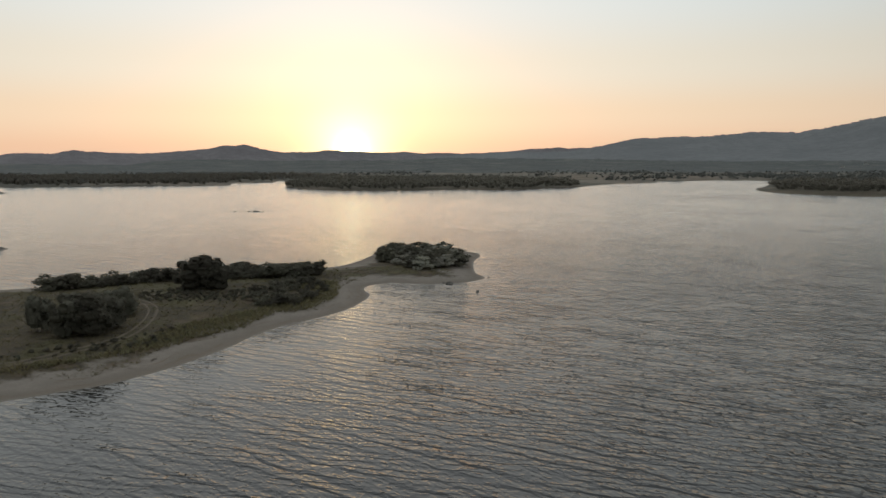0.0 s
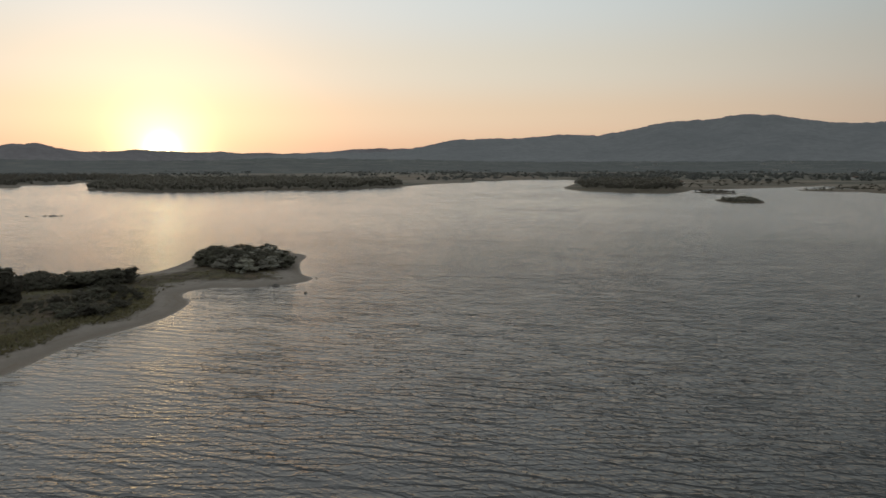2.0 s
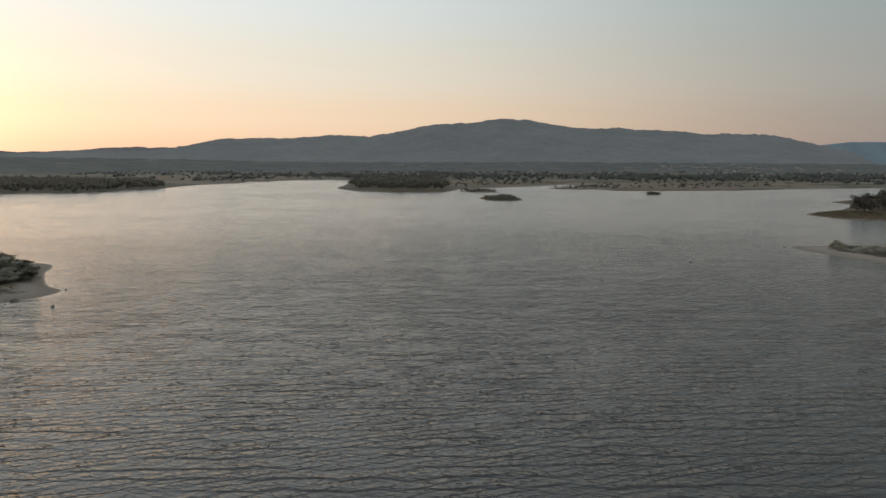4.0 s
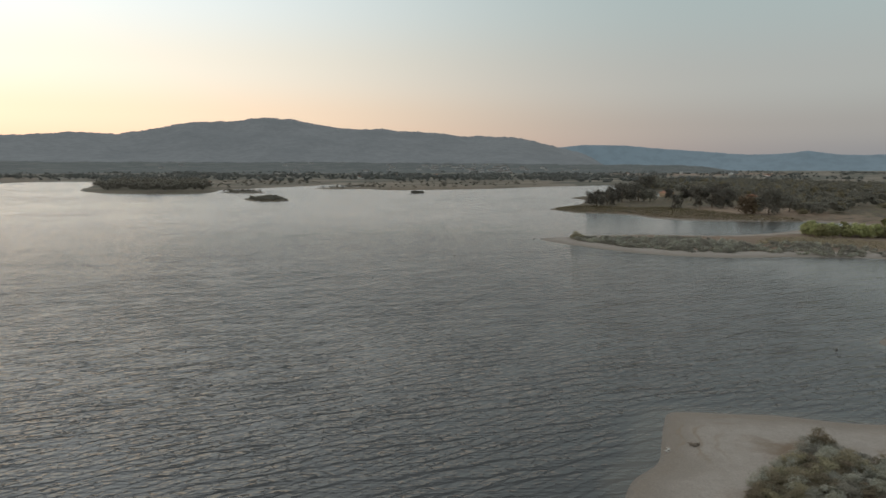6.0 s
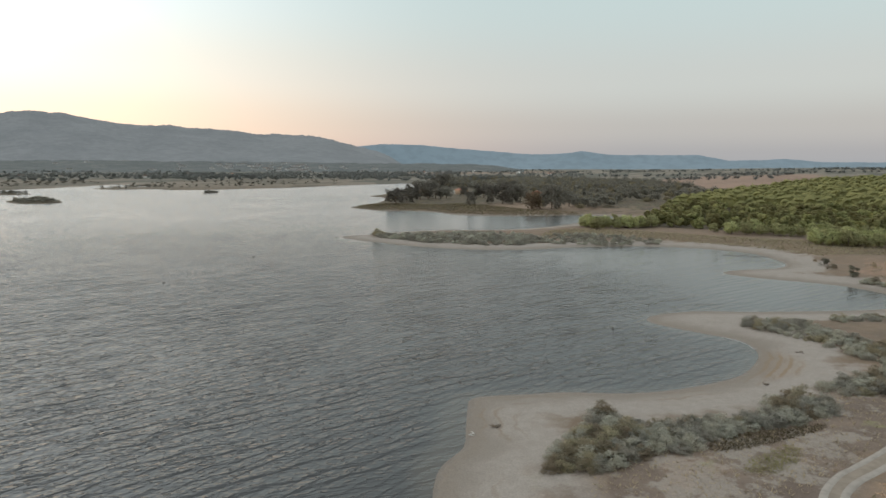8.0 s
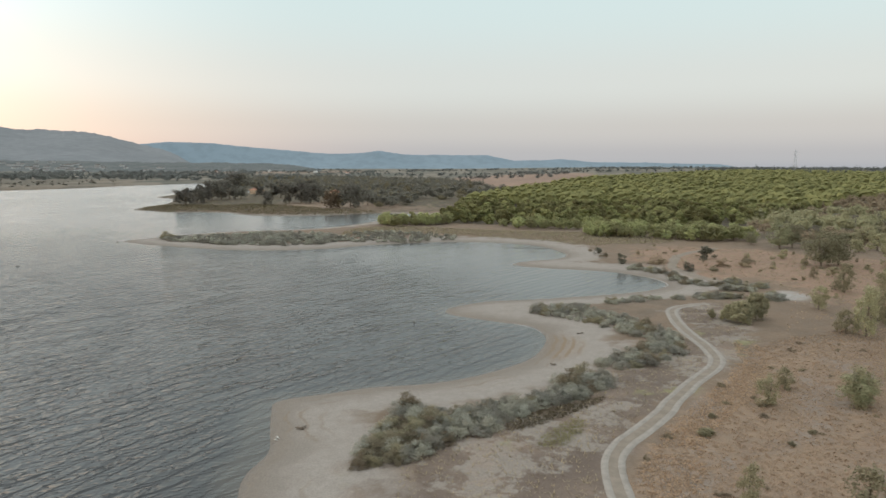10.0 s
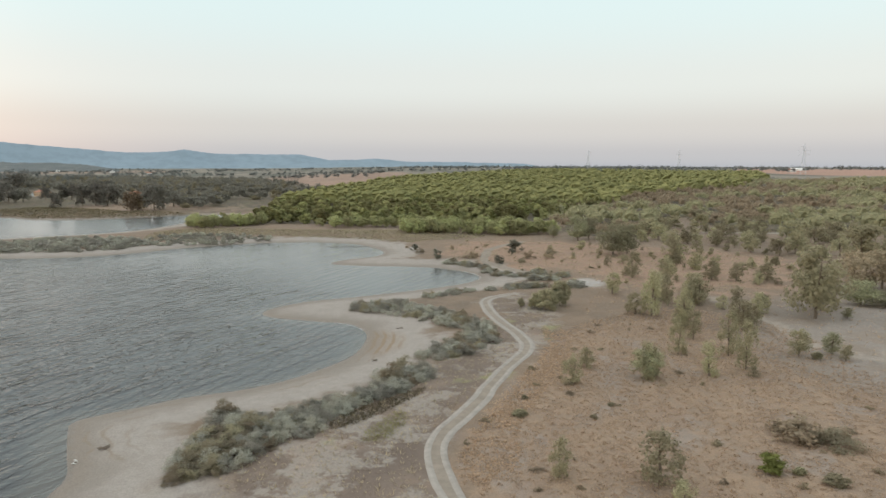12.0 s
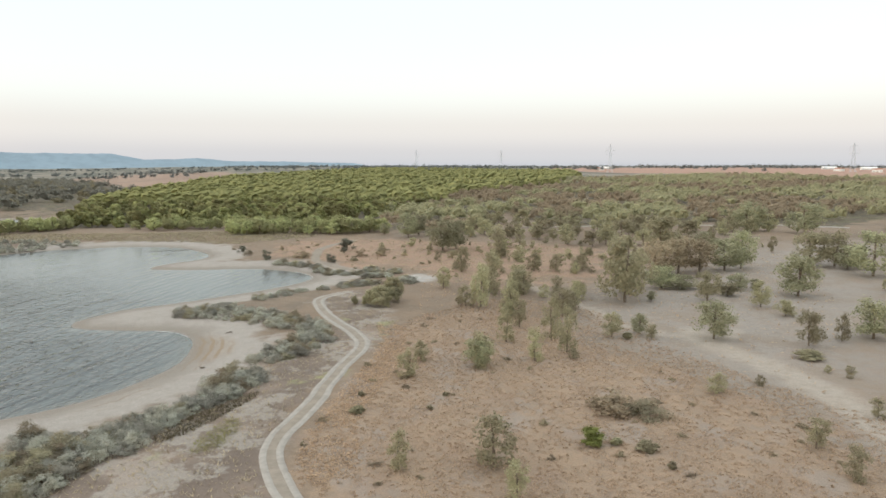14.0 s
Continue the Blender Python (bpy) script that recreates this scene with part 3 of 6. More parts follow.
FIELDS = [[(870, -720), (1150, -640), (2000, -1000), (2300, -1700), (1700, -2300), (1000, -1500), (760, -900), (640, -760)], [(1082, 183), (832, 88), (891, 37), (1203, -26), (1456, -21), (1500, 109), (1395, 223)],
          [(450, 800), (574, 835), (677, 862), (883, 1117), (667, 1230)], [(580, 640), (650, 582), (826, 568), (1076, 729), (1091, 975), (839, 905)], [(1700, 980), (2300, 760), (2900, 820), (2500, 1250)], [(150, 1450), (330, 1310), (480, 1420), (540, 1800), (200, 1900)], [(430, 96), (470, 130), (500, 150), (470, 190), (430, 190), (415, 150)]]
SCARP = [(116, 5.4), (117, 3.9), (115.3, 1.6), (111.7, 0.2), (106.1, 0.4), (102.9, 2.6), (102.2, 4.9), (108.4, 5.8)]
PAN = [(162.1, -41.8), (160.7, -44.6), (155.4, -45.9), (150.4, -43.8), (150.2, -40.4), (154.0, -39.4)]
BACKSHORE = [(57, 24), (62, 22), (62, 17), (58, 12), (50, 8), (44, 14), (50, 23)]
RED_HEATH = [(228, -15), (246, -39), (220, -82), (198, -111), (153, -86), (142, -52), (175, -42), (189, -23)]


TRAILS = [([(92, -68), (86, -66.5), (80, -66), (74, -66), (68, -65.5), (59, -63), (52, -60), (42, -56)], 2.6), ([(150, -62), (130, -62), (112, -62), (100, -60), (86, -66.5)], 1.2), ([(84, -66), (92, -76), (104, -84), (126, -100)], 1.2)]


def trail_strength(X, Y):
    """1 on a trodden trail, fading over its ragged edge."""
    out = np.zeros(X.shape)
    near = (X > 30) & (X < 160) & (Y > -110) & (Y < -45)
    x, y = X[near], Y[near]
    for line, half in TRAILS:
        c = smooth(line, 6, False)
        d = np.sqrt(np.min((x[:, None] - c[:, 0]) ** 2 + (y[:, None] - c[:, 1]) ** 2, axis=1)) + 0.8 * value_noise(x, y, 3, 77)
        out[near] = np.maximum(out[near], step(half * 1.5, half * 0.5, d))
    return out


def ground_heights(X, Y):
    s = shore_distance(X, Y)
    r = np.hypot(X, Y)
    Z = height(X, Y, s)
    on_island = step(-5, 5, signed(ISLAND_LINE, X, Y))
    far = step(330, 520, r)
    stubble = np.max([k * within(X, Y, f, 14) for k, f in zip((1.0, 0.75, 0.3, 0.3, 0.6, 0.4, 0.7), FIELDS)], axis=0)
    straw = np.max([within(X, Y, MEADOW, 5), stubble], axis=0)
    return Z, {"scarp": within(X, Y, SCARP, 1.2), "pan": within(X, Y, PAN, 1.2), "red": within(X, Y, RED_HEATH, 12), "trail": trail_strength(X, Y), "shore": np.clip(s, -50, 200), "straw": straw, "stubble": np.max([k * within(X, Y, f, 14) for k, f in zip((1.0, 0.6, 0.25), (FIELDS[0], FIELDS[1], FIELDS[4]))], axis=0), "bare": within(X, Y, BARE_FIELD, 14), "heath": np.maximum(within(X, Y, HEATH, 4), 0.8 * within(X, Y, BACKSHORE, 4)),
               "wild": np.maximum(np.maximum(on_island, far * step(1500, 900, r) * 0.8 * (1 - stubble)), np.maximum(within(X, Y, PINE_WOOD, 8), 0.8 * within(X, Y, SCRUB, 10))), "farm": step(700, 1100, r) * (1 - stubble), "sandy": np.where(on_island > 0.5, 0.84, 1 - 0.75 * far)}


def ring_angles():
    return radians(1) * np.concatenate([np.arange(-40, 148, 0.3), np.arange(150, 320, 2.0)])


def ring_radii(first, last, ratio):
    return first * ratio ** np.arange(int(math.log(last / first) / math.log(ratio)) + 2)


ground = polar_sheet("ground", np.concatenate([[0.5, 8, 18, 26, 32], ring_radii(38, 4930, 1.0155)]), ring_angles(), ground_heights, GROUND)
tagged(ground, "dry sandy shore, straw meadow and far fields", "ground", kind="structure")


CALM_BAY = [(215, 95), (262, 30), (235, 0), (190, -15), (150, -5), (150, 18), (180, 40)]
CALM_LEE = [(-62, 82), (-52, 91), (-42, 110), (-30, 140), (-26, 165), (-7, 176), (-14, 140), (-26, 98), (-36, 74), (-50, 60)]
SHOAL = [(78, 36), (75, 40), (70, 39.5), (64, 36.5), (56, 33), (56, 30), (64, 31), (72, 34)]
CALM_CREEK = [(240, 170), (300, 125), (380, 90), (400, 120), (370, 200), (320, 200)]


def water_heights(X, Y):
    s = shore_distance(X, Y)
    calm = np.maximum(np.maximum(within(X, Y, CALM_BAY, 22), np.maximum(within(X, Y, CALM_CREEK, 20), 0.85 * within(X, Y, CALM_LEE, 18))), np.maximum(0.5 * step(10, 1, -s), 0.8 * within(X, Y, SHOAL, 2.0)))
    return np.zeros(X.shape), {"depth": np.clip(-s - 1.6 * within(X, Y, SHOAL, 2.5), 0, 60), "calm": calm, "far_waves": step(50, 420, np.hypot(X, Y))}


water = polar_sheet("water", np.concatenate([[0.5, 12, 26], ring_radii(34, 4900, 1.025)]), radians(1) * np.concatenate([np.arange(-40, 110, 0.6), np.arange(110, 320, 3.0)]), water_heights, WATER)
tagged(water, "wind-rippled grey lake water at dusk", "lake", kind="structure")


def profile(stops, az):
    a, e = np.array(stops).T
    return np.interp(az, a, e)


def range_of_hills(name, label, stops, near, crest, back, material, rough, seed):
    """A mountain range along a bearing: foot, flank, crest and far side, with spurs and gullies. Stops: bearing and height of the skyline in degrees."""
    az = np.arange(stops[0][0], stops[-1][0], 0.06)
    ridge = np.tan(np.radians(profile(stops, az))) * crest + 29
    jag = rough * (value_noise(az * 40, az * 0, 31, seed) + 0.6 * value_noise(az * 40, az * 0, 13.7, seed + 1) + 0.45 * value_noise(az * 40, az * 0, 5.9, seed + 5) + 0.3 * value_noise(az * 40, az * 0, 3.1, seed + 6))
    ends = step(0, 2.5, az - az[0]) * step(0, 2.5, az[-1] - az)
    ridge *= 0.25 + 0.75 * ends
    jag = jag * ends
    across = np.concatenate([np.linspace(0, 1, 30), 1 + np.linspace(0.08, 1, 6)])
    rows = []
    for u in across:
        r = near + (crest - near) * u if u <= 1 else crest + (back - crest) * (u - 1)
        lift = (u ** 1.35) if u <= 1 else 1 - 0.5 * (u - 1)
        R_ = np.full(az.shape, float(r))
        x, y = R_ * np.sin(np.radians(az)), R_ * np.cos(np.radians(az))
        spur = value_noise(x, y, 320, seed + 2) * 0.5 + value_noise(x, y, 120, seed + 3) * 0.25
        z = ridge * lift * (1 + spur * 0.75 * (1 - min(u, 1)) * (0.2 + min(u, 1))) if u <= 1 else ridge * lift
        z = z + jag * min(u, 1) ** 9
        rows.append(np.stack([x, y, z - (3 if u == 0 else 0)], -1))
    V = np.concatenate(rows)
    n = len(az)
    F = [(i * n + j, i * n + j + 1, (i + 1) * n + j + 1, (i + 1) * n + j) for i in range(len(across) - 1) for j in range(n - 1)]
    ob = mesh_object(name, V, F, material)
    return tagged(ob, label, "mountain", kind="structure")


WEST = [(-46, 0.8), (-40, 0.9), (-34.7, 0.75), (-32.7, 0.92), (-31.6, 0.85), (-30.2, 1.13), (-29.2, 0.98), (-27.3, 0.87), (-25, 0.88), (-22.7, 1.14), (-21.4, 1.23), (-19.8, 1.53), (-18.1, 1.54), (-17.3, 1.29), (-15.6, 1.03), (-13.7, 0.99),
        (-12.1, 1.17), (-10.4, 1.12), (-8.6, 0.99), (-5.9, 1.03), (-4.1, 0.94), (-1.8, 0.9), (1.5, 0.98), (3.5, 1.23), (6.6, 1.3), (9.2, 1.3), (12, 1.2), (16, 1.0)]
MAIN = [(-6, 0.55), (-3, 0.66), (-1.8, 0.8), (0, 0.89), (2.2, 1.01), (4, 0.98), (7, 1.05), (9.2, 1.37), (10.1, 1.58), (11.8, 1.95), (13, 2.03), (17.1, 2.1), (18.6, 2.19), (20.2, 2.41), (23.2, 2.23), (24.6, 2.47), (26.6, 2.88), (27.8, 3.16),
        (29.9, 3.3), (31.6, 3.36), (33.6, 3.64), (35.7, 3.55), (37.5, 3.2), (39.3, 2.86), (42.3, 2.86), (45.1, 2.68), (47.5, 2.54), (49.5, 2.26), (50.8, 2.34), (52.5, 2.29), (54.6, 2.01), (56.7, 1.42), (58.5, 1.0), (61, 0.6)]
BLUE = [(50, 1.2), (54, 1.3), (56.7, 1.4), (58.8, 1.62), (61.7, 1.55), (63.7, 1.36), (66.2, 1.15), (68.9, 0.92), (71.4, 0.8), (73, 0.88), (74.5, 1.06), (76.3, 0.8), (79.6, 0.74), (83.1, 0.75), (85.3, 0.32), (87, 0.34), (89, 0.45), (91.4, 0.2), (94.9, 0.2), (99, 0.1), (103, 0.05)]
FORE = [(-40, 0.12), (-34.7, 0.14), (-31.3, 0.08), (-26.6, 0.06), (-25, 0.33), (-22.7, 0.45), (-19.8, 0.45), (-15.6, 0.37), (-11.3, 0.37), (-6.8, 0.4), (-3, 0.55), (2, 0.5), (8, 0.45), (14, 0.32), (20, 0.25), (28, 0.22), (36, 0.28), (44, 0.2), (50, 0.16), (57, 0.1), (64, 0.05), (70, -0.1)]
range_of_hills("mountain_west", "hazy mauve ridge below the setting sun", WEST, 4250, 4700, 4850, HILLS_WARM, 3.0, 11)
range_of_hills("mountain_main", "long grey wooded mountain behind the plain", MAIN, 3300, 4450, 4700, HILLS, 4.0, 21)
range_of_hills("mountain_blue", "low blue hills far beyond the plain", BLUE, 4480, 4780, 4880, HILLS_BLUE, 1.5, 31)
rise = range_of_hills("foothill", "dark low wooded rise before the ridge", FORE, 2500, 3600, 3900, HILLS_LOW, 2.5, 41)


# ---- plants ----
def quad_mesh(name, verts, material, smooth_faces=False):
    """A mesh of loose four-cornered leaves: verts holds four rows for each."""
    n = len(verts)
    me = bpy.data.meshes.new(name)
    me.vertices.add(n)
    me.vertices.foreach_set("co", np.ascontiguousarray(verts, dtype=np.float32).ravel())
    me.loops.add(n)
    me.loops.foreach_set("vertex_index", np.arange(n))
    me.polygons.add(n // 4)
    me.polygons.foreach_set("loop_start", np.arange(0, n, 4))
    me.update(calc_edges=True)
    me.materials.append(material)
    return me


def leaves(rng, middles, sizes, outward=None):
    """Leaf sprays as bent-free quads, turned at random."""
    n = len(middles)
    a = rng.normal(size=(n, 3))
    if outward is not None:
        a += 1.5 * outward
    a /= np.linalg.norm(a, axis=1)[:, None] + 1e-9
    b = np.cross(a, rng.normal(size=(n, 3)))
    b /= np.linalg.norm(b, axis=1)[:, None] + 1e-9
    c = np.cross(a, b)
    s = np.asarray(sizes).reshape(-1, 1) * rng.uniform(0.6, 1.35, (n, 1))
    b, c = b * s * 0.5, c * s * rng.uniform(0.28, 0.5, (n, 1))
    return np.stack([middles - b, middles - c * 0.9 + b * 0.1, middles + b, middles + c], 1).reshape(-1, 3)


def ball_quads(n, base=True):
    """The faces of a rounded cube of unit radius, n by n to a side."""
    out = []
    for axis in range(3):
        for sign in (-1, 1):
            if axis == 2 and sign < 0 and not base:
                continue
            for i in range(n):
                for j in range(n):
                    q = []
                    for du, dv in ((0, 0), (1, 0), (1, 1), (0, 1)):
                        p = [0.0, 0.0, 0.0]
                        p[axis], p[(axis + 1) % 3], p[(axis + 2) % 3] = sign, math.tan((2 * (i + du) / n - 1) * math.pi / 4), math.tan((2 * (j + dv) / n - 1) * math.pi / 4)
                        q.append(p)
                    out.append(q)
    B = np.array(out)
    return B / np.linalg.norm(B, axis=2)[..., None]


def round_net(n, base=True):
    """A rounded cube of unit radius as shared corners and faces, for smooth shading."""
    B = ball_quads(n, base).reshape(-1, 3)
    P, idx = np.unique(np.round(B, 5), axis=0, return_inverse=True)
    return P, np.asarray(idx).reshape(-1, 4)


def lumps(centres, radii, n, ragged, seed, base=True):
    """Uneven leafy masses: smooth lumps, swollen and hollowed at two scales. radii: three a lump. Gives corners and faces."""
    P, F = round_net(n, base)
    k = np.arange(len(centres)).reshape(-1, 1)
    x, y, z = P.T
    wob = 0.95 + ragged * value_noise(x * 1.7 + k * 7.7 + z * 1.1, y * 1.7 + k * 3.1 + z * 1.5, 1.0, seed) + 0.5 * ragged * value_noise(x * 4.3 + k * 5.3 - z * 3.1, y * 4.3 + k * 2.9 + z * 3.7, 1.0, seed + 1)
    V = centres[:, None, :] + P[None] * wob[..., None] * radii[:, None, :]
    return V.reshape(-1, 3), (F[None] + k[..., None] * len(P)).reshape(-1, 4)


def leafy_mesh(name, V, F, sprays, material):
    """Smooth lumps with loose leaf sprays on them, in one mesh."""
    faces = np.concatenate([F.ravel(), len(V) + np.arange(len(sprays))]).astype(np.int32)
    co = np.ascontiguousarray(np.vstack([V, sprays]), dtype=np.float32)
    me = bpy.data.meshes.new(name)
    me.vertices.add(len(co))
    me.vertices.foreach_set("co", co.ravel())
    me.loops.add(len(faces))
    me.loops.foreach_set("vertex_index", faces)
    me.polygons.add(len(faces) // 4)
    me.polygons.foreach_set("loop_start", np.arange(0, len(faces), 4))
    me.polygons.foreach_set("use_smooth", np.arange(len(faces) // 4) < len(F))
    me.update(calc_edges=True)
    me.materials.append(material)
    return me


def clump_cloud(rng, centres, radii, count, size):
    """Leaves round several clumps: dense towards each clump's skin, with gaps between the clumps."""
    k = rng.choice(len(centres), count, p=radii ** 2 / np.sum(radii ** 2))
    d = rng.normal(size=(count, 3))
    d /= np.linalg.norm(d, axis=1)[:, None]
    r = radii[k] * rng.uniform(0.2, 1.25, count) ** 0.7
    mid = centres[k] + d * r[:, None] * np.array([1, 1, 0.8])
    out = mid - np.array([0, 0, 0.35])
    out /= np.linalg.norm(out, axis=1)[:, None] + 1e-9
    return leaves(rng, mid, np.full(count, size), d * 0.5 + out)


def tube(path, radii, sides=6):
    """A tapered limb along a path."""
    V, F = [], []
    for (x, y, z), r in zip(path, radii):
        for k in range(sides):
            a = 2 * math.pi * k / sides
            V.append((x + r * math.cos(a), y + r * math.sin(a), z))
    for i in range(len(path) - 1):
        for k in range(sides):
            k2 = (k + 1) % sides
            F.append((i * sides + k, i * sides + k2, (i + 1) * sides + k2, (i + 1) * sides + k))
    return V, F


def tubes_mesh(name, tubes, material):
    V, F = [], []
    for v, f in tubes:
        F += [tuple(i + len(V) for i in q) for q in f]
        V += v
    me = bpy.data.meshes.new(name)
    me.from_pydata([tuple(map(float, v)) for v in V], [], F)
    me.materials.append(material)
    me.polygons.foreach_set("use_smooth", np.ones(len(F), bool))
    return me


def stem_meshes(name, rng, top, girth, centres, material, apart):
    """A trunk, with limbs that reach to the clumps of the crown: of one mesh with it, or parts of their own."""
    bend = rng.normal(size=2) * 0.04 * top
    trunk = tube([(0, 0, -0.4), (bend[0] * 0.4, bend[1] * 0.4, top * 0.3), (bend[0], bend[1], top * 0.62), (bend[0] * 1.2, bend[1] * 1.2, top * 0.9)], [girth * 1.35, girth, girth * 0.7, girth * 0.2], 7)
    arms = []
    for c in centres[:4 if apart else 6]:
        s = np.array([bend[0], bend[1], top * rng.uniform(0.35, 0.6)])
        m = (s + c) / 2 + np.array([0, 0, 0.06 * top])
        arms.append(tube([s, m, c], [girth * 0.45, girth * 0.3, girth * 0.1], 5))
    if apart:
        return tubes_mesh(name, [trunk], material), [("limb", tubes_mesh("limb", [a], material)) for a in arms]
    return tubes_mesh(name, [trunk] + arms, material), []


class Kind:
    """A kind of plant: a few built plants of unit height and width, set out in turn at their real sizes."""

    def __init__(self, name, category, variants):
        self.name, self.category, self.variants, self.made, self.turn = name, category, variants, {}, 0

    def put(self, x, y, tall, wide, label, group, sink=0.0, rng=random):
        i = self.turn % len(self.variants)
        self.turn += 1
        z = float(height(np.array([x]), np.array([y]))[0]) - sink
        m = pose(x, y, z, 0, 0, rng.uniform(0, 360)) @ Matrix.Diagonal((wide, wide, tall, 1))
        if i not in self.made:
            root = new(self.name)
            for part_name, me, pieces in self.variants[i]:
                ob = new(part_name, me)
                ob.parent = root
                for piece_name, piece in pieces:
                    new(piece_name, piece).parent = ob
            root.matrix_basis = m
            self.made[i] = root
        else:
            root = copy_thing(self.made[i], Matrix())
            root.matrix_basis = m
        return tagged(root, label, self.category, group)


def crown_shape(rng, shape, clumps):
    """Clump middles and radii in a box of unit height and width."""
    C, R_ = [], []
    for _ in range(clumps):
        a, u = rng.uniform(0, 2 * math.pi), rng.uniform(0, 1)
        if shape == "round":
            z = rng.uniform(0.17, 0.86)
            w = 0.40 * math.sqrt(max(0.05, 1 - ((z - 0.48) / 0.42) ** 2)) * math.sqrt(u)
            r = rng.uniform(0.10, 0.17)
        elif shape == "tall":
            z = rng.uniform(0.07, 0.90)
            w = 0.37 * math.sqrt(max(0.04, 1 - ((z - 0.40) / 0.54) ** 2)) * math.sqrt(u)
            r = rng.uniform(0.09, 0.15)
        elif shape == "umbrella":
            w = 0.40 * math.sqrt(u)
            z = 0.82 - 0.42 * (w / 0.42) ** 2 + rng.uniform(-0.04, 0.04)
            r = rng.uniform(0.11, 0.16)
        elif shape == "ball":
            z = rng.uniform(0.14, 0.82)
            w = 0.36 * math.sqrt(max(0.05, 1 - ((z - 0.42) / 0.46) ** 2)) * u ** 0.35
            r = rng.uniform(0.13, 0.19)
        else:  # a low shrub, thick down to the ground
            w = 0.42 * math.sqrt(u)
            z = rng.uniform(0.1, 0.82) * (1 - 0.6 * (w / 0.45) ** 2)
            r = rng.uniform(0.10, 0.19)
        C.append((w * math.cos(a), w * math.sin(a), z))
        R_.append(r)
    return np.array(C), np.array(R_)


def plant_kind(name, category, shape, material, count, leaf, clumps, variants, seed, girth=0.022, crown="crown", stem="trunk", core=0.0, limbs=False, swell=1.0):
    """core: how much of each clump is a closed leafy mass under its sprays; 0 for airy plants."""
    rng = np.random.default_rng(seed)
    out = []
    for k in range(variants):
        C, R_ = crown_shape(rng, shape, clumps)
        R_ = R_ * swell
        V, F = np.zeros((0, 3)), np.zeros((0, 4), int)
        if core:
            V, F = lumps(C, np.outer(R_ * core, (1, 1, 0.85)), 2, 0.35, seed + k)
            V[:, 2] = np.maximum(V[:, 2], 0.01)
        me = leafy_mesh(crown, V, F, clump_cloud(rng, C, R_, count, leaf), material)
        trunk, pieces = stem_meshes(stem, rng, 0.85 if shape != "shrub" else 0.6, girth, C, BARK, limbs)
        out.append([(stem, trunk, pieces), (crown, me, [])])
    return Kind(name, category, out)


oak = plant_kind("oak_tree", "tree", "tall", OAK, 1600, 0.052, 32, 4, 101, limbs=True)
small_oak = plant_kind("oak_tree", "tree", "tall", OAK, 900, 0.075, 24, 4, 115)
round_oak = plant_kind("oak_tree", "tree", "round", OAK_MID, 2500, 0.047, 38, 4, 102, limbs=True)
scrub_oak = plant_kind("oak_tree", "tree", "round", OAK, 900, 0.08, 26, 4, 116)
wood_oak = plant_kind("oak_tree", "tree", "ball", DARK_FAR, 800, 0.085, 24, 4, 118)
khaki_oak = plant_kind("oak_tree", "tree", "round", OAK, 2400, 0.05, 34, 4, 119, limbs=True)
dry_oak = plant_kind("dry_oak_tree", "tree", "round", OAK_DRY, 2300, 0.048, 34, 2, 103, limbs=True)
khaki_shrub = plant_kind("khaki_shrub", "shrub", "shrub", SALLOW, 2000, 0.053, 28, 3, 114, 0.012, "foliage", "stem")
shrub = plant_kind("grey_shrub", "shrub", "shrub", WILLOW, 2000, 0.053, 28, 4, 104, 0.012, "foliage", "stem")
shrub_small = plant_kind("low_shrub", "shrub", "shrub", WILLOW, 420, 0.125, 16, 4, 105, 0.012, "foliage", "stem")
dark_shrub = plant_kind("dark_shrub", "shrub", "ball", OAK_DARK, 520, 0.115, 18, 4, 106, 0.014, "foliage", "stem")
green_bush = plant_kind("green_bush", "bush", "ball", GREEN, 1600, 0.065, 26, 2, 107, 0.012, "foliage", "stem", 0.6)
dry_bush = plant_kind("dry_bush", "bush", "shrub", OAK_DRY, 900, 0.075, 18, 3, 108, 0.012, "foliage", "stem")
pine = plant_kind("stone_pine", "tree", "ball", PINE, 380, 0.085, 24, 4, 109, core=0.9)
poplar = plant_kind("poplar_tree", "tree", "ball", POPLAR, 800, 0.08, 24, 4, 110, core=0.45)
big_bush = plant_kind("dark_shrub", "shrub", "ball", OAK_DARK, 3400, 0.045, 44, 3, 111, 0.012, "foliage", "stem", 0.75, swell=1.22)
bend_bush = plant_kind("olive_bush", "bush", "ball", OAK, 2600, 0.05, 36, 2, 113, 0.012, "foliage", "stem", 0.6)
tussock = plant_kind("grass_tussock", "grass", "shrub", REED, 420, 0.09, 14, 3, 117, 0.01, "foliage", "stem")
russet = plant_kind("russet_tree", "tree", "ball", RUSSET, 800, 0.09, 22, 2, 112)

rnd = random.Random(7)


def inside(outline, count, gap, seed, curve=True, keep=None):
    """Seeded places in an outline of the plan, no two closer than the gap."""
    rng = np.random.default_rng(seed)
    line = smooth(outline, 3) if curve else np.array(outline, float)
    lo, hi = line.min(0), line.max(0)
    out, cells, tries = [], {}, 0
    while len(out) < count and tries < 60:
        tries += 1
        P = rng.uniform(lo, hi, (max(400, count * 2), 2))
        P = P[signed(line, P[:, 0], P[:, 1]) > 0]
        if keep is not None and len(P):
            P = P[keep(P[:, 0], P[:, 1])]
        for x, y in P:
            c = (int(x // gap), int(y // gap))
            if all((x - u) ** 2 + (y - v) ** 2 > gap * gap for i in (-1, 0, 1) for j in (-1, 0, 1) for u, v in cells.get((c[0] + i, c[1] + j), ())):
                cells.setdefault(c, []).append((x, y))
                out.append((float(x), float(y)))
                if len(out) >= count:
                    break
    return out


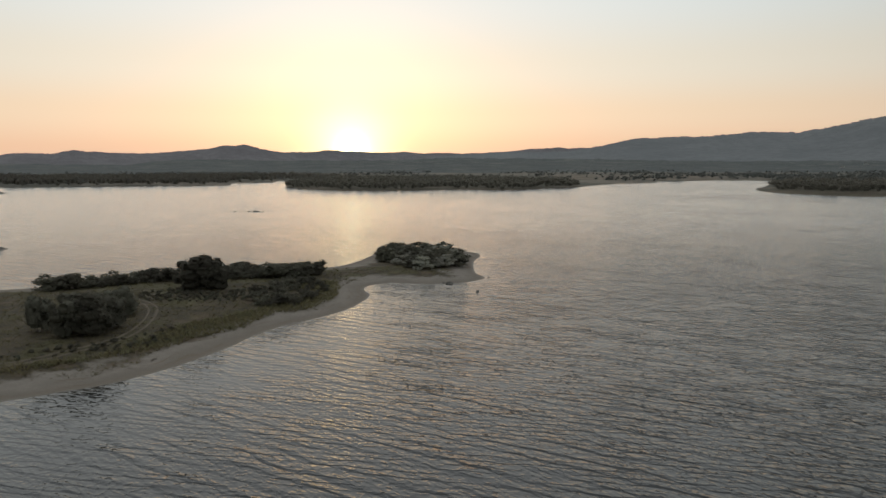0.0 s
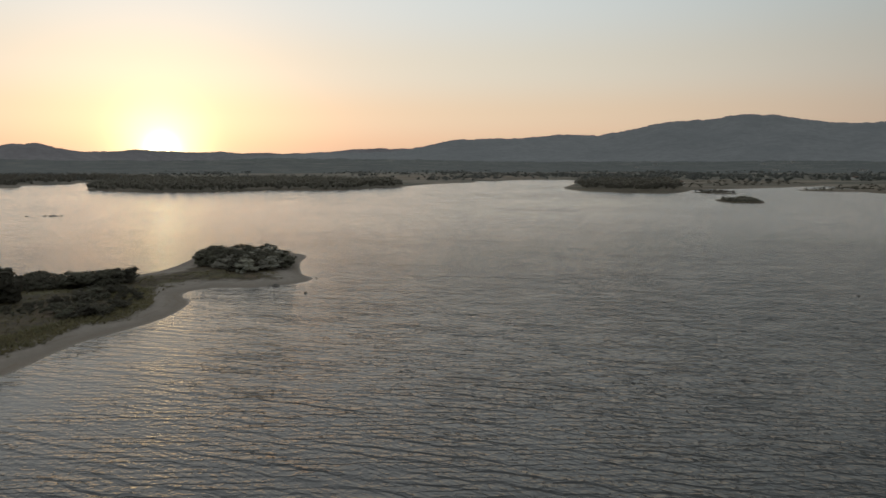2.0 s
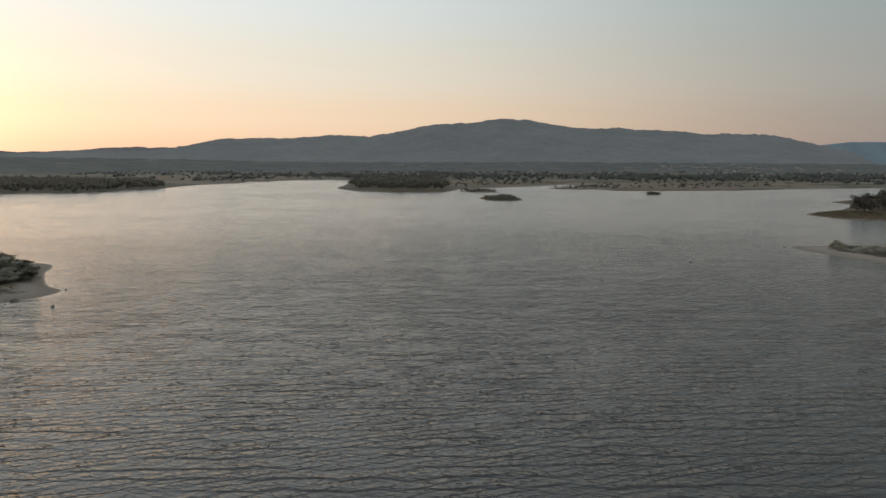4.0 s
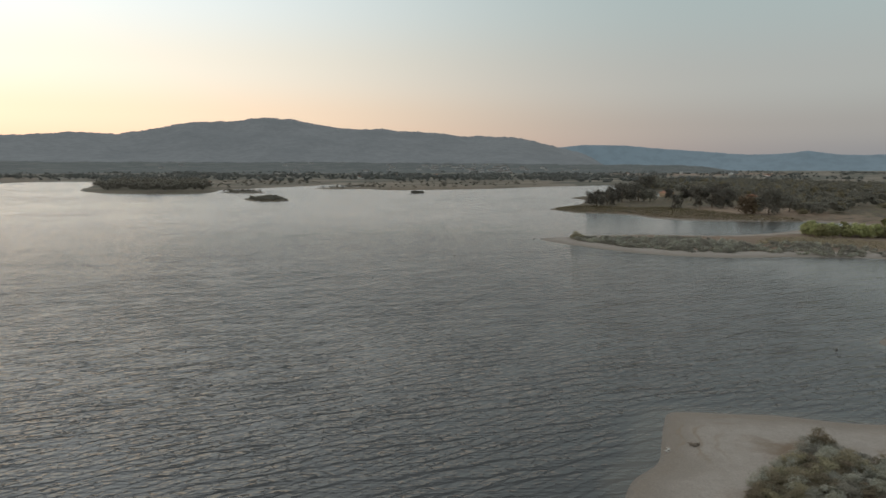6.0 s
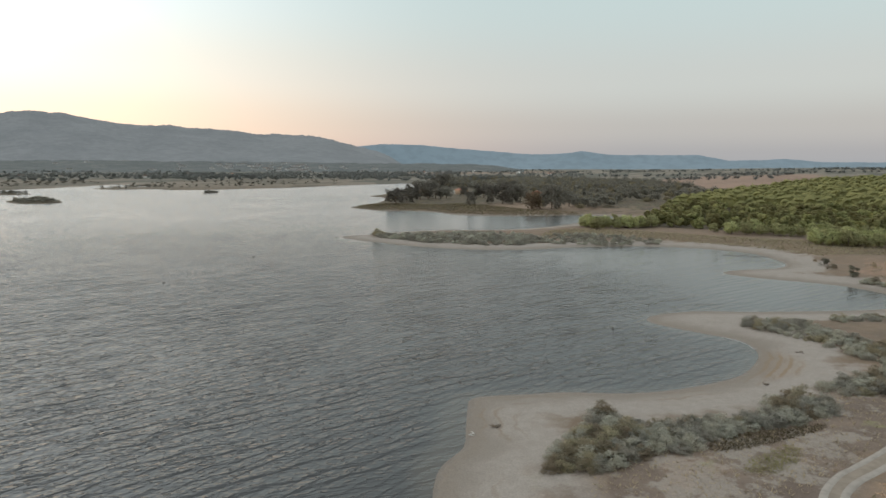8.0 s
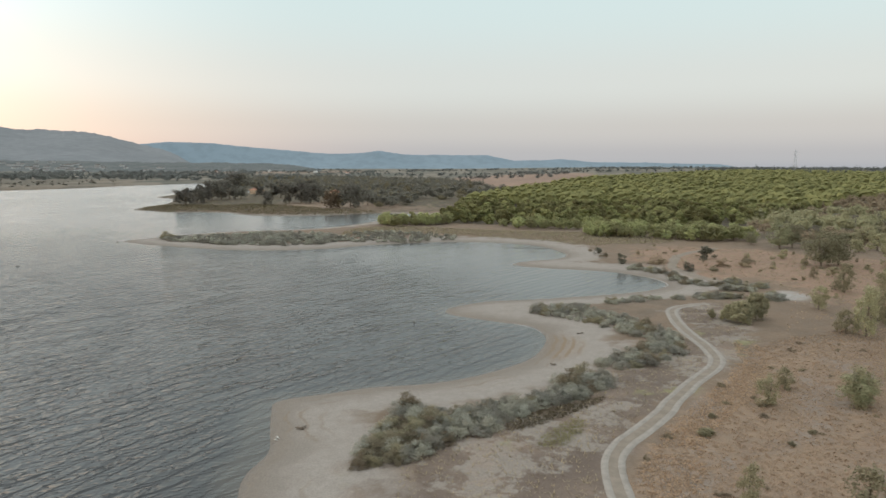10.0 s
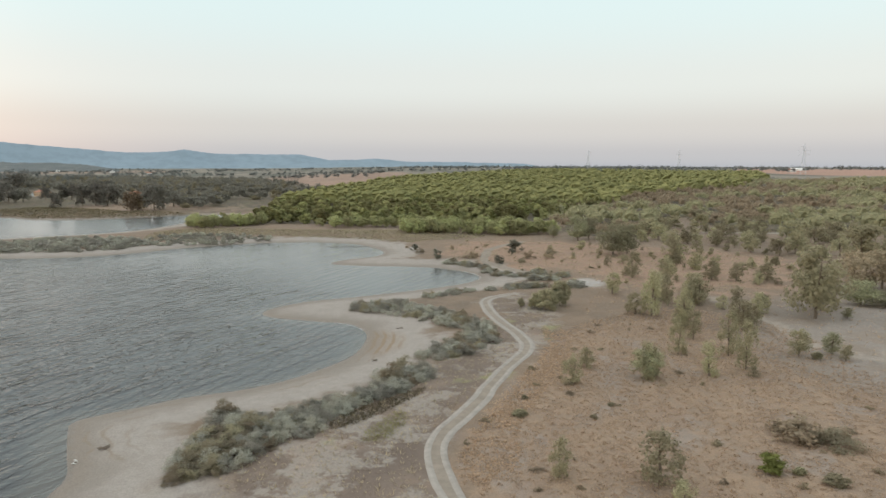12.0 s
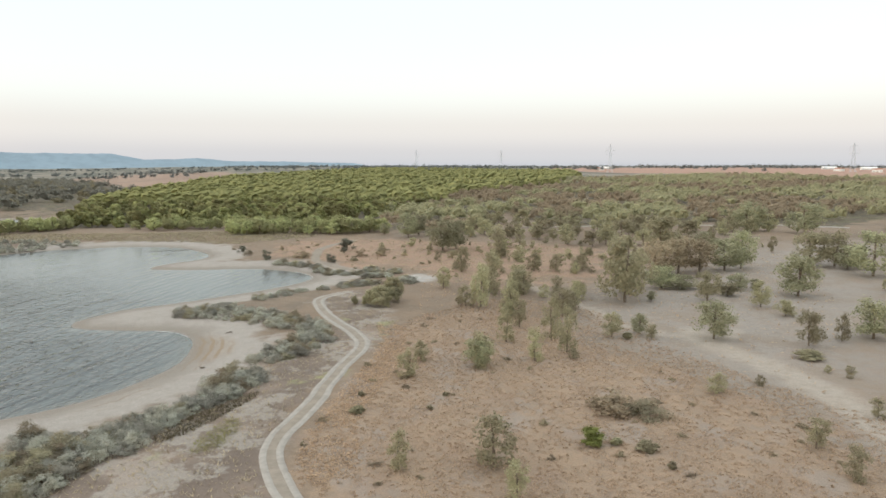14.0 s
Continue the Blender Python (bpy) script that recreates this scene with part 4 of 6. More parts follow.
def wood(name, label, category, places, tall, wide, count, leaf, material, seed, dome=False, many=3, facets=2, core=0.6):
    """Many trees that nobody could count, joined: each a handful of clumps of leaf sprays."""
    rng = np.random.default_rng(seed)
    P = np.array(places)
    n = len(P)
    H, W_ = rng.uniform(*tall, n), rng.uniform(*wide, n)
    Z = height(P[:, 0], P[:, 1])
    many = 1 if dome else many
    ca, cr = rng.uniform(0, 2 * math.pi, (n, many)), np.sqrt(rng.uniform(0, 1, (n, many))) * (0.0 if dome else 0.26)
    size = rng.uniform(0.9, 1.05, (n, 1)) if dome else rng.uniform(0.52, 0.78, (n, many))
    C = np.stack([P[:, :1] + W_[:, None] * cr * np.cos(ca), P[:, 1:] + W_[:, None] * cr * np.sin(ca), Z[:, None] + H[:, None] * (np.full((n, 1), 0.52) if dome else rng.uniform(0.34, 0.52, (n, many)))], -1).reshape(-1, 3)
    grow = 0.5 if dome else 0.68
    RR = np.stack([(W_[:, None] * size * 0.5).ravel(), (W_[:, None] * size * 0.5).ravel(), (H[:, None] * (0.5 if dome else size * grow)).ravel()], -1)
    # finer masses nearer the water, coarser far off
    away = np.hypot(C[:, 0], C[:, 1])
    V, F = np.zeros((0, 3)), np.zeros((0, 4), int)
    for lo, hi, net in ((0, 420, facets + 2), (420, 760, facets + 1), (760, 1e9, facets)):
        k = (away >= lo) & (away < hi)
        if k.any():
            v, f = lumps(C[k], RR[k] * core, net, 0.3, seed, False)
            F = np.vstack([F, f + len(V)])
            V = np.vstack([V, v])
    pick = rng.integers(0, len(C), n * count)
    D = rng.normal(size=(len(pick), 3))
    D[:, 2] = np.abs(D[:, 2]) * 1.2 - 0.35
    D /= np.linalg.norm(D, axis=1)[:, None]
    mid = C[pick] + D * RR[pick] * rng.uniform(core + 0.05, 1.15, (len(pick), 1))
    return tagged(new(name, leafy_mesh(name, V, F, leaves(rng, mid, np.full(len(mid), leaf), D), material)), label, category, kind="stuff")


# the dry savanna: oaks one by one, place, height and width in metres
OAKS = [(65.7, -51.6, 2.7, 2.4), (66.6, -58.3, 1.4, 1.4), (49.9, -49.8, 3.1, 2.5), (43.7, -47.7, 3.3, 2.2), (57.5, -12.1, 3.9, 2.2), (55.8, -20.3, 5.0, 4.2), (49.5, -19.7, 3.3, 2.3), (82.4, -19.6, 3.9, 2.6), (89.4, -23.4, 3.0, 2.5), (83.5, -42.9, 1.5, 1.6), (116.0, -57.5, 4.1, 4.3), (84.2, -29.9, 4.8, 3.8), (111.0, -45.5, 7.4, 3.5), (120.0, -43.5, 8.5, 4.0), (130.0, -56.6, 5.5, 5.5), (84.3, -37.6, 4.8, 2.6), (94.2, -45.0, 7.2, 3.3), (86.7, -43.6, 7.1, 2.9), (108.7, -54.3, 5.2, 3.5), (95.3, -38.1, 5.1, 2.7), (130.3, -50.4, 6.6, 2.9), (115.5, -60.5, 4.7, 1.8), (103.5, -44.0, 4.8, 2.8)]
MORE_OAKS = [(187.2, -75.0, 9.0, 4.6), (180.4, -54.4, 3.1, 2.1), (161.3, -54.6, 6.6, 3.8), (132.4, -56.8, 4.8, 4.6), (134.4, -49.8, 6.0, 4.4), (122.0, -41.3, 4.3, 3.6), (111.3, -45.9, 3.9, 4.1), (141.5, -43.4, 4.8, 3.8), (206.4, -82.2, 8.0, 6.4), (80.3, -85.5, 4.6, 2.3), (68.7, -70.7, 1.1, 1.0), (66.0, -71.5, 1.7, 1.5), (54.1, -62.1, 2.4, 1.9), (204.2, -89.0, 6.2, 3.7)]
BROAD_OAKS = [(241.4, -63.0, 9.6, 8.0), (246.0, -68.0, 8.5, 7.5), (204.3, -63.8, 11.0, 9.6), (208, -69, 9.5, 8), (256.7, -57.9, 5.1, 4.3), (84.3, -29.5, 4.0, 4.2), (134.8, -145.7, 6.7, 6.5), (124.9, -142.5, 11.2, 11.5), (80.1, -91.3, 6.8, 6.6), (128.2, -87.8, 5.3, 7.5), (125.9, -91.1, 3.5, 7.0), (175.4, -135.4, 6.8, 7.8), (143.0, -116.1, 8.5, 9.2), (145.0, -122.4, 10.7, 7.6), (120.6, -101.0, 4.0, 4.6), (118.6, -103.7, 2.7, 2.3), (93.9, -59.8, 3.7, 2.7), (116.9, -77.6, 2.2, 2.1), (222.7, -192.5, 13, 12.2), (207.0, -204.0, 12, 14.4), (111.3, -107.5, 9.3, 9.0), (87.3, -68.3, 6.4, 6.2)]
DRY_OAKS = [(142.8, -96.5, 9.4, 9.2), (143.0, -102.6, 10.5, 9.4), (143.1, -108.7, 8.9, 8.7)]
for x, y, h, w in OAKS + MORE_OAKS:
    oak.put(x, y, h, w * 1.25, "sparse young olive-green oak on dry straw" if h < 4.5 else "tall sparse olive-green oak on dry ground", "oaks of the savanna", 0.02, rnd)
for x, y, h, w in BROAD_OAKS:
    round_oak.put(x, y, h, w * 1.2, "broad dark-green oak with a short trunk", "oaks of the savanna", 0.05, rnd)
KHAKI_OAKS = [(117.3, -71.8, 14.0, 10.6), (124.0, -77.0, 9.0, 8.0), (113.1, -87.5, 6.4, 5.3), (115.5, -94.1, 3.1, 5.3), (104.4, -92.2, 5.3, 3.9), (79.9, -78.9, 5.5, 4.2), (93.1, -54.5, 4.3, 3.2), (90.7, -59.8, 2.6, 2.1), (97.0, -91.0, 3.2, 4.1), (143.5, -142.8, 9.3, 10.8), (140.4, -147.1, 10.1, 9.8), (170.2, -155.3, 5.3, 3.0), (194.6, -153.2, 5.9, 2.8), (178.7, -122.9, 12.0, 12.0), (220.2, -108.5, 5.0, 3.1), (231.9, -123.8, 4.5, 5.0)]
for x, y, h, w in KHAKI_OAKS:
    khaki_oak.put(x, y, h, w * 1.1, "pale khaki oak with a loose crown on bare soil", "oaks of the savanna", 0.05, rnd)
for x, y, h, w in DRY_OAKS:
    dry_oak.put(x, y, h, w * 1.2, "half-dry oak with brownish leaves", "oaks of the savanna", 0.05, rnd)
dry_bush.put(64.6, -37.6, 2.8, 6.4, "round brown dry bush ringed by bare soil", "bushes of the meadow", 0.05, rnd)
khaki_shrub.put(62.4, -40.0, 2.2, 5.4, "low grey-green bush beside the dry one", "bushes of the meadow", 0.05, rnd)
SAVANNA = [(209, -68), (216, -254), (103, -121), (131, -54)]
for x, y in inside(SAVANNA, 26, 8.0, 31, False):
    h = rnd.uniform(1.2, 3.0)
    (small_oak if rnd.random() < 0.6 else scrub_oak).put(x, y, h, h * rnd.uniform(0.9, 1.25), "small olive oak scattered on the bare slope", "scattered small oaks", 0.02, rnd)
for x, y in inside([(150, -48), (215, -42), (245, -85), (205, -112), (150, -92)], 46, 5.5, 36, False):
    h = rnd.uniform(1.0, 3.0)
    small_oak.put(x, y, h, h * rnd.uniform(1.0, 1.5), "small olive oak bush on the red heath", "scattered small oaks", 0.02, rnd)
OAK_GROVE = [(109, -38), (110, -61), (153, -84), (195, -74)]
for x, y in inside(OAK_GROVE, 20, 4.6, 34, False):
    h = rnd.uniform(2.4, 5.4)
    oak.put(x, y, h, h * rnd.uniform(0.9, 1.2), "olive-green oak in a loose grove", "oaks of the savanna", 0.02, rnd)
for x, y in inside([(240, -75), (330, -130), (262, -150), (250, -215), (215, -200), (190, -120)], 60, 6, 35, False):
    h = rnd.uniform(3.5, 7.5)
    scrub_oak.put(x, y, h, h * rnd.uniform(1.1, 1.4), "olive-green oak at the edge of the scrub", "oaks of the scrub's edge", 0.05, rnd)
GREEN_BUSHES = [(57.5, -30.7, 1.8, 2.6), (50.4, -34.6, 0.8, 0.9), (54.6, -34.9, 1.1, 2.2), (56.7, -32.9, 0.8, 1.3), (75.0, -73.9, 1.4, 4.4)]
for x, y, h, w in GREEN_BUSHES:
    if h > 1.7:
        green_bush.put(x, y, h, w * 1.15, "rounded bright green bush in dry grass", "bushes of the meadow", 0.04, rnd)
    else:
        bend_bush.put(x, y, h, w * 1.1, "small olive bush in dry grass", "bushes of the meadow", 0.04, rnd)
for x, y, h, w in [(128.6, -24.6, 2.9, 2.9), (126.8, -26.4, 4.0, 4.3), (130.3, -29.7, 4.6, 4.1), (130.4, -22.3, 1.7, 1.5)]:
    bend_bush.put(x, y, h * 1.15, w * 1.2, "dense rounded olive bush beside the track", "bushes at the bend", 0.05, rnd)
LOW_BUSHES = [(214.5, -36.3, 3.9, 5.1), (206.1, -33.8, 2.3, 2.3), (191.8, -27.8, 2.7, 3.2), (203.0, -11.5, 3.3, 2.7), (224.7, -5.7, 2.2, 3.1), (77.2, -12.9, 0.6, 0.9), (74.7, -22.1, 0.5, 1.0), (72.1, -11.3, 0.8, 1.9), (70.9, -19.0, 0.6, 0.8), (91.8, -56.4, 1.2, 1.6)]
for x, y, h, w in LOW_BUSHES:
    if h < 1.3:
        bend_bush.put(x, y, h, w * 1.15, "low olive shrub on dry ground", "low shrubs", 0.04, rnd)
    else:
        dark_shrub.put(x, y, h, w * 1.15, "dark rounded shrub on dry ground", "dark shrubs", 0.04, rnd)
for x, y, h, w in [(198.7, -37.6, 2.5, 3.9), (198.7, -43.1, 2.0, 3.4), (204.3, -21.0, 1.7, 6.8), (219.5, -17.3, 1.8, 1.5), (224.7, -25.7, 0.7, 1.6), (230.2, -29.3, 1.0, 1.6)]:
    dry_bush.put(x, y, h * 1.2, w, "brown half-dry bush on the red heath", "heath bushes", 0.05, rnd)
HEATH_BUSHES = [(238, -1), (247, -31), (224, -73), (169, -57), (175, -33), (196, -15)]
for x, y in inside(HEATH_BUSHES, 16, 7, 32):
    h = rnd.uniform(0.6, 2.0)
    (dry_bush if rnd.random() < 0.4 else khaki_shrub).put(x, y, h, h * rnd.uniform(1.4, 2.4), "low olive-brown bush on the red heath", "heath bushes", 0.05, rnd)
for x, y in inside(MEADOW, 42, 3, 33):
    tussock.put(x, y, rnd.uniform(0.3, 0.8), rnd.uniform(0.7, 1.8), "low dry tussock in straw grass", "meadow tussocks", 0.05, rnd)

# grey shrubs along the beach
BELTS = [([(59.5, 21.5), (65, 21.5), (70, 20.5), (76, 20.3), (75.2, 18.5), (74.3, 15), (76.3, 12.2), (78.3, 9.5), (80.5, 6), (85, 4), (89.5, 2.5), (91, -2), (87, -2.5), (82, 1), (78, 5.5), (72, 8.5), (69, 10), (66, 13), (62, 16.5), (60, 19.5)], 120, 1.25, (1.3, 2.2)), ([(98, -2), (105, -7), (112, -13), (106, -14), (97, -7)], 26, 1.7, (1.3, 2.3)),
         ([(135, 9), (139, 2), (132, -3), (123, -11), (114, -14), (110, -11), (118, -7), (127, 1), (130, 6)], 62, 1.8, (1.2, 2.2))]
for outline, count, gap, tall in BELTS:
    for x, y in inside(outline, count, gap, 40 + count):
        h = rnd.uniform(*tall)
        if rnd.random() < (0.6 if y > 17 else 0.15):
            khaki_shrub.put(x, y, h, h * rnd.uniform(1.2, 1.75), "dense khaki shrub behind the beach", "shrubs behind the beach", 0.1, rnd)
        else:
            shrub.put(x, y, h, h * rnd.uniform(1.2, 1.75), "dense grey-green shrub behind the beach", "shrubs behind the beach", 0.1, rnd)
for x, y, h, w in [(75.6, 19.8, 2.6, 3.0), (64, 18.5, 1.7, 2.6), (61.5, 20.5, 1.6, 2.6), (71, 16, 2.4, 3.6), (92, 0.5, 2.6, 4.0), (89, 2.0, 2.6, 3.6)]:
    khaki_shrub.put(x, y, h, w, "taller yellowish-grey shrub of the beach thicket", "shrubs behind the beach", 0.1, rnd)
HEDGES = [(195.0, -15.0, 2.4, 3.1), (192.5, -17.5, 2.3, 3.1), (189, -20, 2.3, 3.1), (185, -22.2, 2.3, 3.0), (180.5, -23.8, 2.2, 3.0), (175.4, -24.0, 2.0, 2.9), (173.5, -26.1, 1.7, 2.9), (170.3, -28.7, 1.7, 3.3), (169.7, -32.1, 1.9, 3.3), (171.2, -35.5, 2.4, 4.3), (162.4, -32.4, 2.1, 4.1), (161.0, -35.7, 2.7, 4.6), (166.7, -39.8, 1.9, 3.8),
          (144.0, -5.3, 1.8, 2.2), (145.5, -7.6, 1.6, 2.4), (147.8, -10.2, 1.6, 2.5), (149.4, -12.8, 1.5, 2.5), (150.1, -15.7, 1.3, 2.5), (150.8, -20.0, 1.5, 2.5), (151.3, -23.4, 1.7, 3.0), (151.3, -25.9, 2.1, 3.4), (151.3, -28.4, 1.9, 3.4), (151.8, -31.1, 1.9, 3.0), (150.1, -36.9, 3.0, 4.3)]
for x, y, h, w in HEDGES:
    for k in range(3):
        (khaki_shrub if (x * 7 + k) % 3 < 1 else shrub).put(x + rnd.uniform(-1.5, 1.5), y + rnd.uniform(-1.5, 1.5), h * rnd.uniform(0.7, 1.0), w * rnd.uniform(0.9, 1.2), "grey-green shrub in a hedge beside the cove", "shrubs behind the beach", 0.1, rnd)
for outline, count, gap, tall in [([(236, 150), (226, 122), (228, 97), (240, 85), (255, 90), (256, 117), (244, 136)], 210, 1.9, (1.2, 2.4)), ([(256, 88), (273, 75), (269, 50), (261, 45), (250, 62), (243, 82)], 100, 2.1, (1.0, 1.9))]:
    for x, y in inside(outline, count, gap, 60 + count):
        h = rnd.uniform(*tall)
        shrub_small.put(x, y, h, h * rnd.uniform(1.5, 2.2), "low grey-green shrub on the sandy spit", "shrubs of the spit", 0.1, rnd)
for x, y, h in [(237, 148, 3.6), (235.5, 145, 2.4)]:
    khaki_shrub.put(x, y, h, h * 1.5, "grey rounded bush at the end of the spit", "shrubs of the spit", 0.1, rnd)

# the wooded island in the west
for x, y, h, w in [(-75.7, 116.6, 6.6, 4.8), (-68.6, 114.2, 7.3, 6.8), (-66.1, 115.2, 7.3, 7.3), (-65.5, 119.9, 6.5, 6.0), (-68.9, 130.4, 5.6, 5.9), (-65.4, 159.3, 7.8, 9.3), (-62.7, 160.1, 7.3, 6.8), (-60.9, 160.1, 5.3, 5.3)]:
    big_bush.put(x, y, h * 1.08, w * 1.2, "big dark rounded willow bush on the island", "big bushes of the island", 0.1, rnd)
for outline, count, gap, tall in [([(-106, 163), (-97, 169), (-83, 181), (-67, 189), (-46, 190), (-44, 182), (-60, 175), (-80, 170), (-96, 160)], 85, 2.6, (1.8, 4.2)), ([(-44, 176), (-36, 164), (-37, 150), (-44, 143), (-50, 150), (-50, 168)], 44, 2.4, (1.0, 2.6)),
                                  ([(-31, 224), (-26, 205), (-17, 198), (-8, 205), (-6, 226), (-12, 234), (-27, 234)], 62, 2.6, (2.6, 5.0)), ([(-73.5, 146.5), (-73.0, 155.1), (-69.0, 156.6), (-59.2, 155.7), (-52.5, 159.9), (-49.5, 156.1), (-51.8, 147.4), (-60.4, 144.2), (-67.6, 143.4)], 90, 1.6, (0.5, 1.0)),
                                  ([(-70, 100), (-60, 105), (-53, 112), (-50, 122), (-55, 122), (-62, 110), (-72, 103)], 40, 1.6, (0.4, 1.0))]:
    for x, y in inside(outline, count, gap, 80 + count):
        h = rnd.uniform(*tall)
        if y > 195 and rnd.random() < 0.25:
            shrub_small.put(x, y, h, h * rnd.uniform(1.4, 2.2), "grey-brown shrub at the island's tip", "shrubs of the island", 0.1, rnd)
        else:
            dark_shrub.put(x, y, h, h * rnd.uniform(1.4, 2.2), "dark shrub on the sandy island", "shrubs of the island", 0.1, rnd)

# pines, poplars, scrub
pines = sorted(inside(PINE_WOOD, 4400, 6.3, 91, False), key=lambda p: p[0] ** 2 + p[1] ** 2)
for x, y in pines[:280]:
    h = rnd.uniform(5.0, 7.6)
    pine.put(x, y, h, h * rnd.uniform(1.0, 1.25), "yellow-green stone pine with a domed crown", "pines of the wood", 0.05, rnd)
wood("pine_wood", "dense yellow-green wood of domed stone pines", "pine wood", pines[280:], (4.6, 8.6), (6.2, 8.4), 16, 0.85, PINE_FAR, 92, True, 1, 2, 0.95)
POPLARS = [(308, 88), (298, 78), (303, 70), (308, 62), (314, 56), (324, 58), (318, 72), (322, 90)]
POPLARS_EAST = [(309, 33), (299, 21), (301, 10), (299, -4), (272, -4), (270, -16), (266, -28), (262, -38), (262, -50), (268, -60), (284, -58), (290, -30), (306, -6), (314, 20)]
for x, y in inside(POPLARS, 42, 3.8, 93, False) + inside(POPLARS_EAST, 105, 4.0, 193, False):
    h = rnd.uniform(3.8, 6.6)
    poplar.put(x, y, h, h * rnd.uniform(0.95, 1.3), "pale green poplar at the edge of the pines", "poplars before the pines", 0.05, rnd)
scrub = inside(SCRUB, 1750, 7.2, 94, False)
patchy = [value_noise(np.array([x]), np.array([y]), 55, 15)[0] + 0.6 * value_noise(np.array([x]), np.array([y]), 18, 16)[0] > 0.1 for x, y in scrub]
wood("oak_scrub", "grey-olive oak scrub covering the slope", "scrub", [p for p, d in zip(scrub, patchy) if not d], (3.0, 8.2), (7.0, 13.0), 120, 0.85, OAK_FAR, 95, False, 2, 1)
wood("dry_scrub", "brownish half-dry oaks among the scrub", "scrub", [p for p, d in zip(scrub, patchy) if d], (2.8, 6.4), (6.0, 10.5), 120, 0.85, DRY_FAR, 96, False, 2, 1)
CLEARING = [(364.7, 237.6), (365.7, 124.9), (387.8, 113.4), (537.9, 156.1), (622.8, 227.3), (767.7, 349.6), (737.3, 381.5), (493.8, 320.3)]
PENINSULA_WOOD = [(477, 290), (436, 235), (462, 206), (425, 151), (420, 123), (440, 95), (516, 92), (611, 46), (742, 79), (1082, 183), (1241, 349), (1320, 479), (1300, 560), (1001, 516), (665, 350), (541, 310)]
PENINSULA_OAKS = [(425.0, 249.0, 12.8, 17.5), (449.0, 255.0, 12.7, 12.7), (460.0, 255.0, 15.8, 13.6), (482.0, 261.0, 16.4, 14.2), (495.0, 261.0, 16.8, 16.0), (508.0, 261.0, 17.1, 14.8), (508.0, 252.0, 11.6, 13.9), (434.0, 198.0, 10.4, 9.1), (536.0, 250.0, 11.3, 9.7), (536.0, 238.0, 14.4, 13.6), (536.0, 232.0, 14.3, 14.3), (461.0, 193.0, 15.0, 11.6),
                  (461.0, 185.0, 16.2, 12.9), (461.0, 178.0, 16.2, 15.5), (484.0, 181.0, 15.5, 13.4), (421.0, 137.0, 16.9, 13.9), (431.0, 135.0, 16.0, 12.9), (569.0, 186.0, 14.7, 14.7), (451.0, 135.0, 11.5, 11.5), (711.0, 358.0, 19.5, 21.7), (767.0, 374.0, 18.6, 23.3), (622.0, 261.0, 12.9, 16.5), (643.0, 259.0, 13.2, 17.0), (643.0, 248.0, 13.2, 16.9)]
for x, y, h, w in PENINSULA_OAKS:
    wood_oak.put(x, y, h, w * 1.15, "dark grey-green oak at the peninsula's clearing", "oaks of the peninsula", 0.1, rnd)
trees = inside(PENINSULA_WOOD, 1500, 6.6, 97, False, lambda X, Y: (shore_distance(X, Y) > 6) & (signed(np.array(CLEARING, float), X, Y) < 0) & (value_noise(X, Y, 45, 9) + 0.5 * value_noise(X, Y, 16, 10) > -0.12))
wood("peninsula_oaks", "olive-green oaks on the peninsula", "wood", [p for i, p in enumerate(trees) if i % 3 == 0], (3, 8), (6, 11), 90, 1.05, OAK_FAR, 99, False, 2, 1)
wood("peninsula_wood", "dark eucalyptus and oak wood on the peninsula", "wood", [p for i, p in enumerate(trees) if i % 3], (4, 10), (7, 12), 90, 1.05, DARK_FAR, 98, False, 2, 1)
for x, y, h, w in [(415.7, 147.7, 12.0, 14.4), (426.7, 146.9, 8.6, 9.8)]:
    russet.put(x, y, h, w, "russet autumn tree beside dark woods", "", 0.1, rnd)
FAR_WOODS = [("shore_wood", [(-640, 920), (-450, 990), (-360, 1025), (-400, 1165), (-350, 1200), (-340, 1330), (-250, 1500), (-500, 1900), (-900, 1500)], 900, 12, (8, 14)), ("western_wood", [(-270, 940), (-215, 855), (-166, 815), (-97, 808), (-35, 848), (33, 824), (75, 872), (132, 950), (132, 1125), (50, 1281), (-56, 1395), (-166, 1387), (-281, 1380), (-300, 1200)], 1500, 10, (7, 13)),
             ("north_wood", [(-900, 900), (-640, 965), (-440, 1040), (-430, 1190), (-560, 1800), (-1250, 1650)], 1100, 13, (8, 14)),
             ("headland_wood", [(325, 795), (339, 705), (396, 712), (449, 790), (524, 967), (451, 1027), (393, 992)], 340, 10, (8, 14)), ("spit_bushes", [(555, 730), (591, 743), (626, 724), (647, 693), (606, 650), (576, 667), (549, 691)], 26, 7, (2, 4.8)), ("spit_shrubs", [(518, 524), (540, 519), (560, 534), (534, 534)], 22, 3, (0.8, 2.6)), ("bank_shrubs", [(606, 734), (606, 709), (627, 699), (637, 737)], 30, 5, (1.5, 4)), ("shoal_shrubs", [(409, 700), (406, 662), (427, 650), (437, 688)], 30, 5, (1.5, 4)), ("islet_shrubs", [(339, 538), (325, 505), (334, 491), (346, 494), (370, 542)], 60, 4, (1.5, 3.5))]
for k, (name, outline, count, gap, tall) in enumerate(FAR_WOODS):
    wood(name, "dark dense trees along the far shore", "wood", inside(outline, count, gap, 120 + k, False, lambda X, Y: shore_distance(X, Y) > 2), tall, (8, 15) if tall[1] > 5 else (4, 7), 36, 1.7 if tall[1] > 5 else 0.8, DARK_FAR, 130 + k, False, 2, 1)


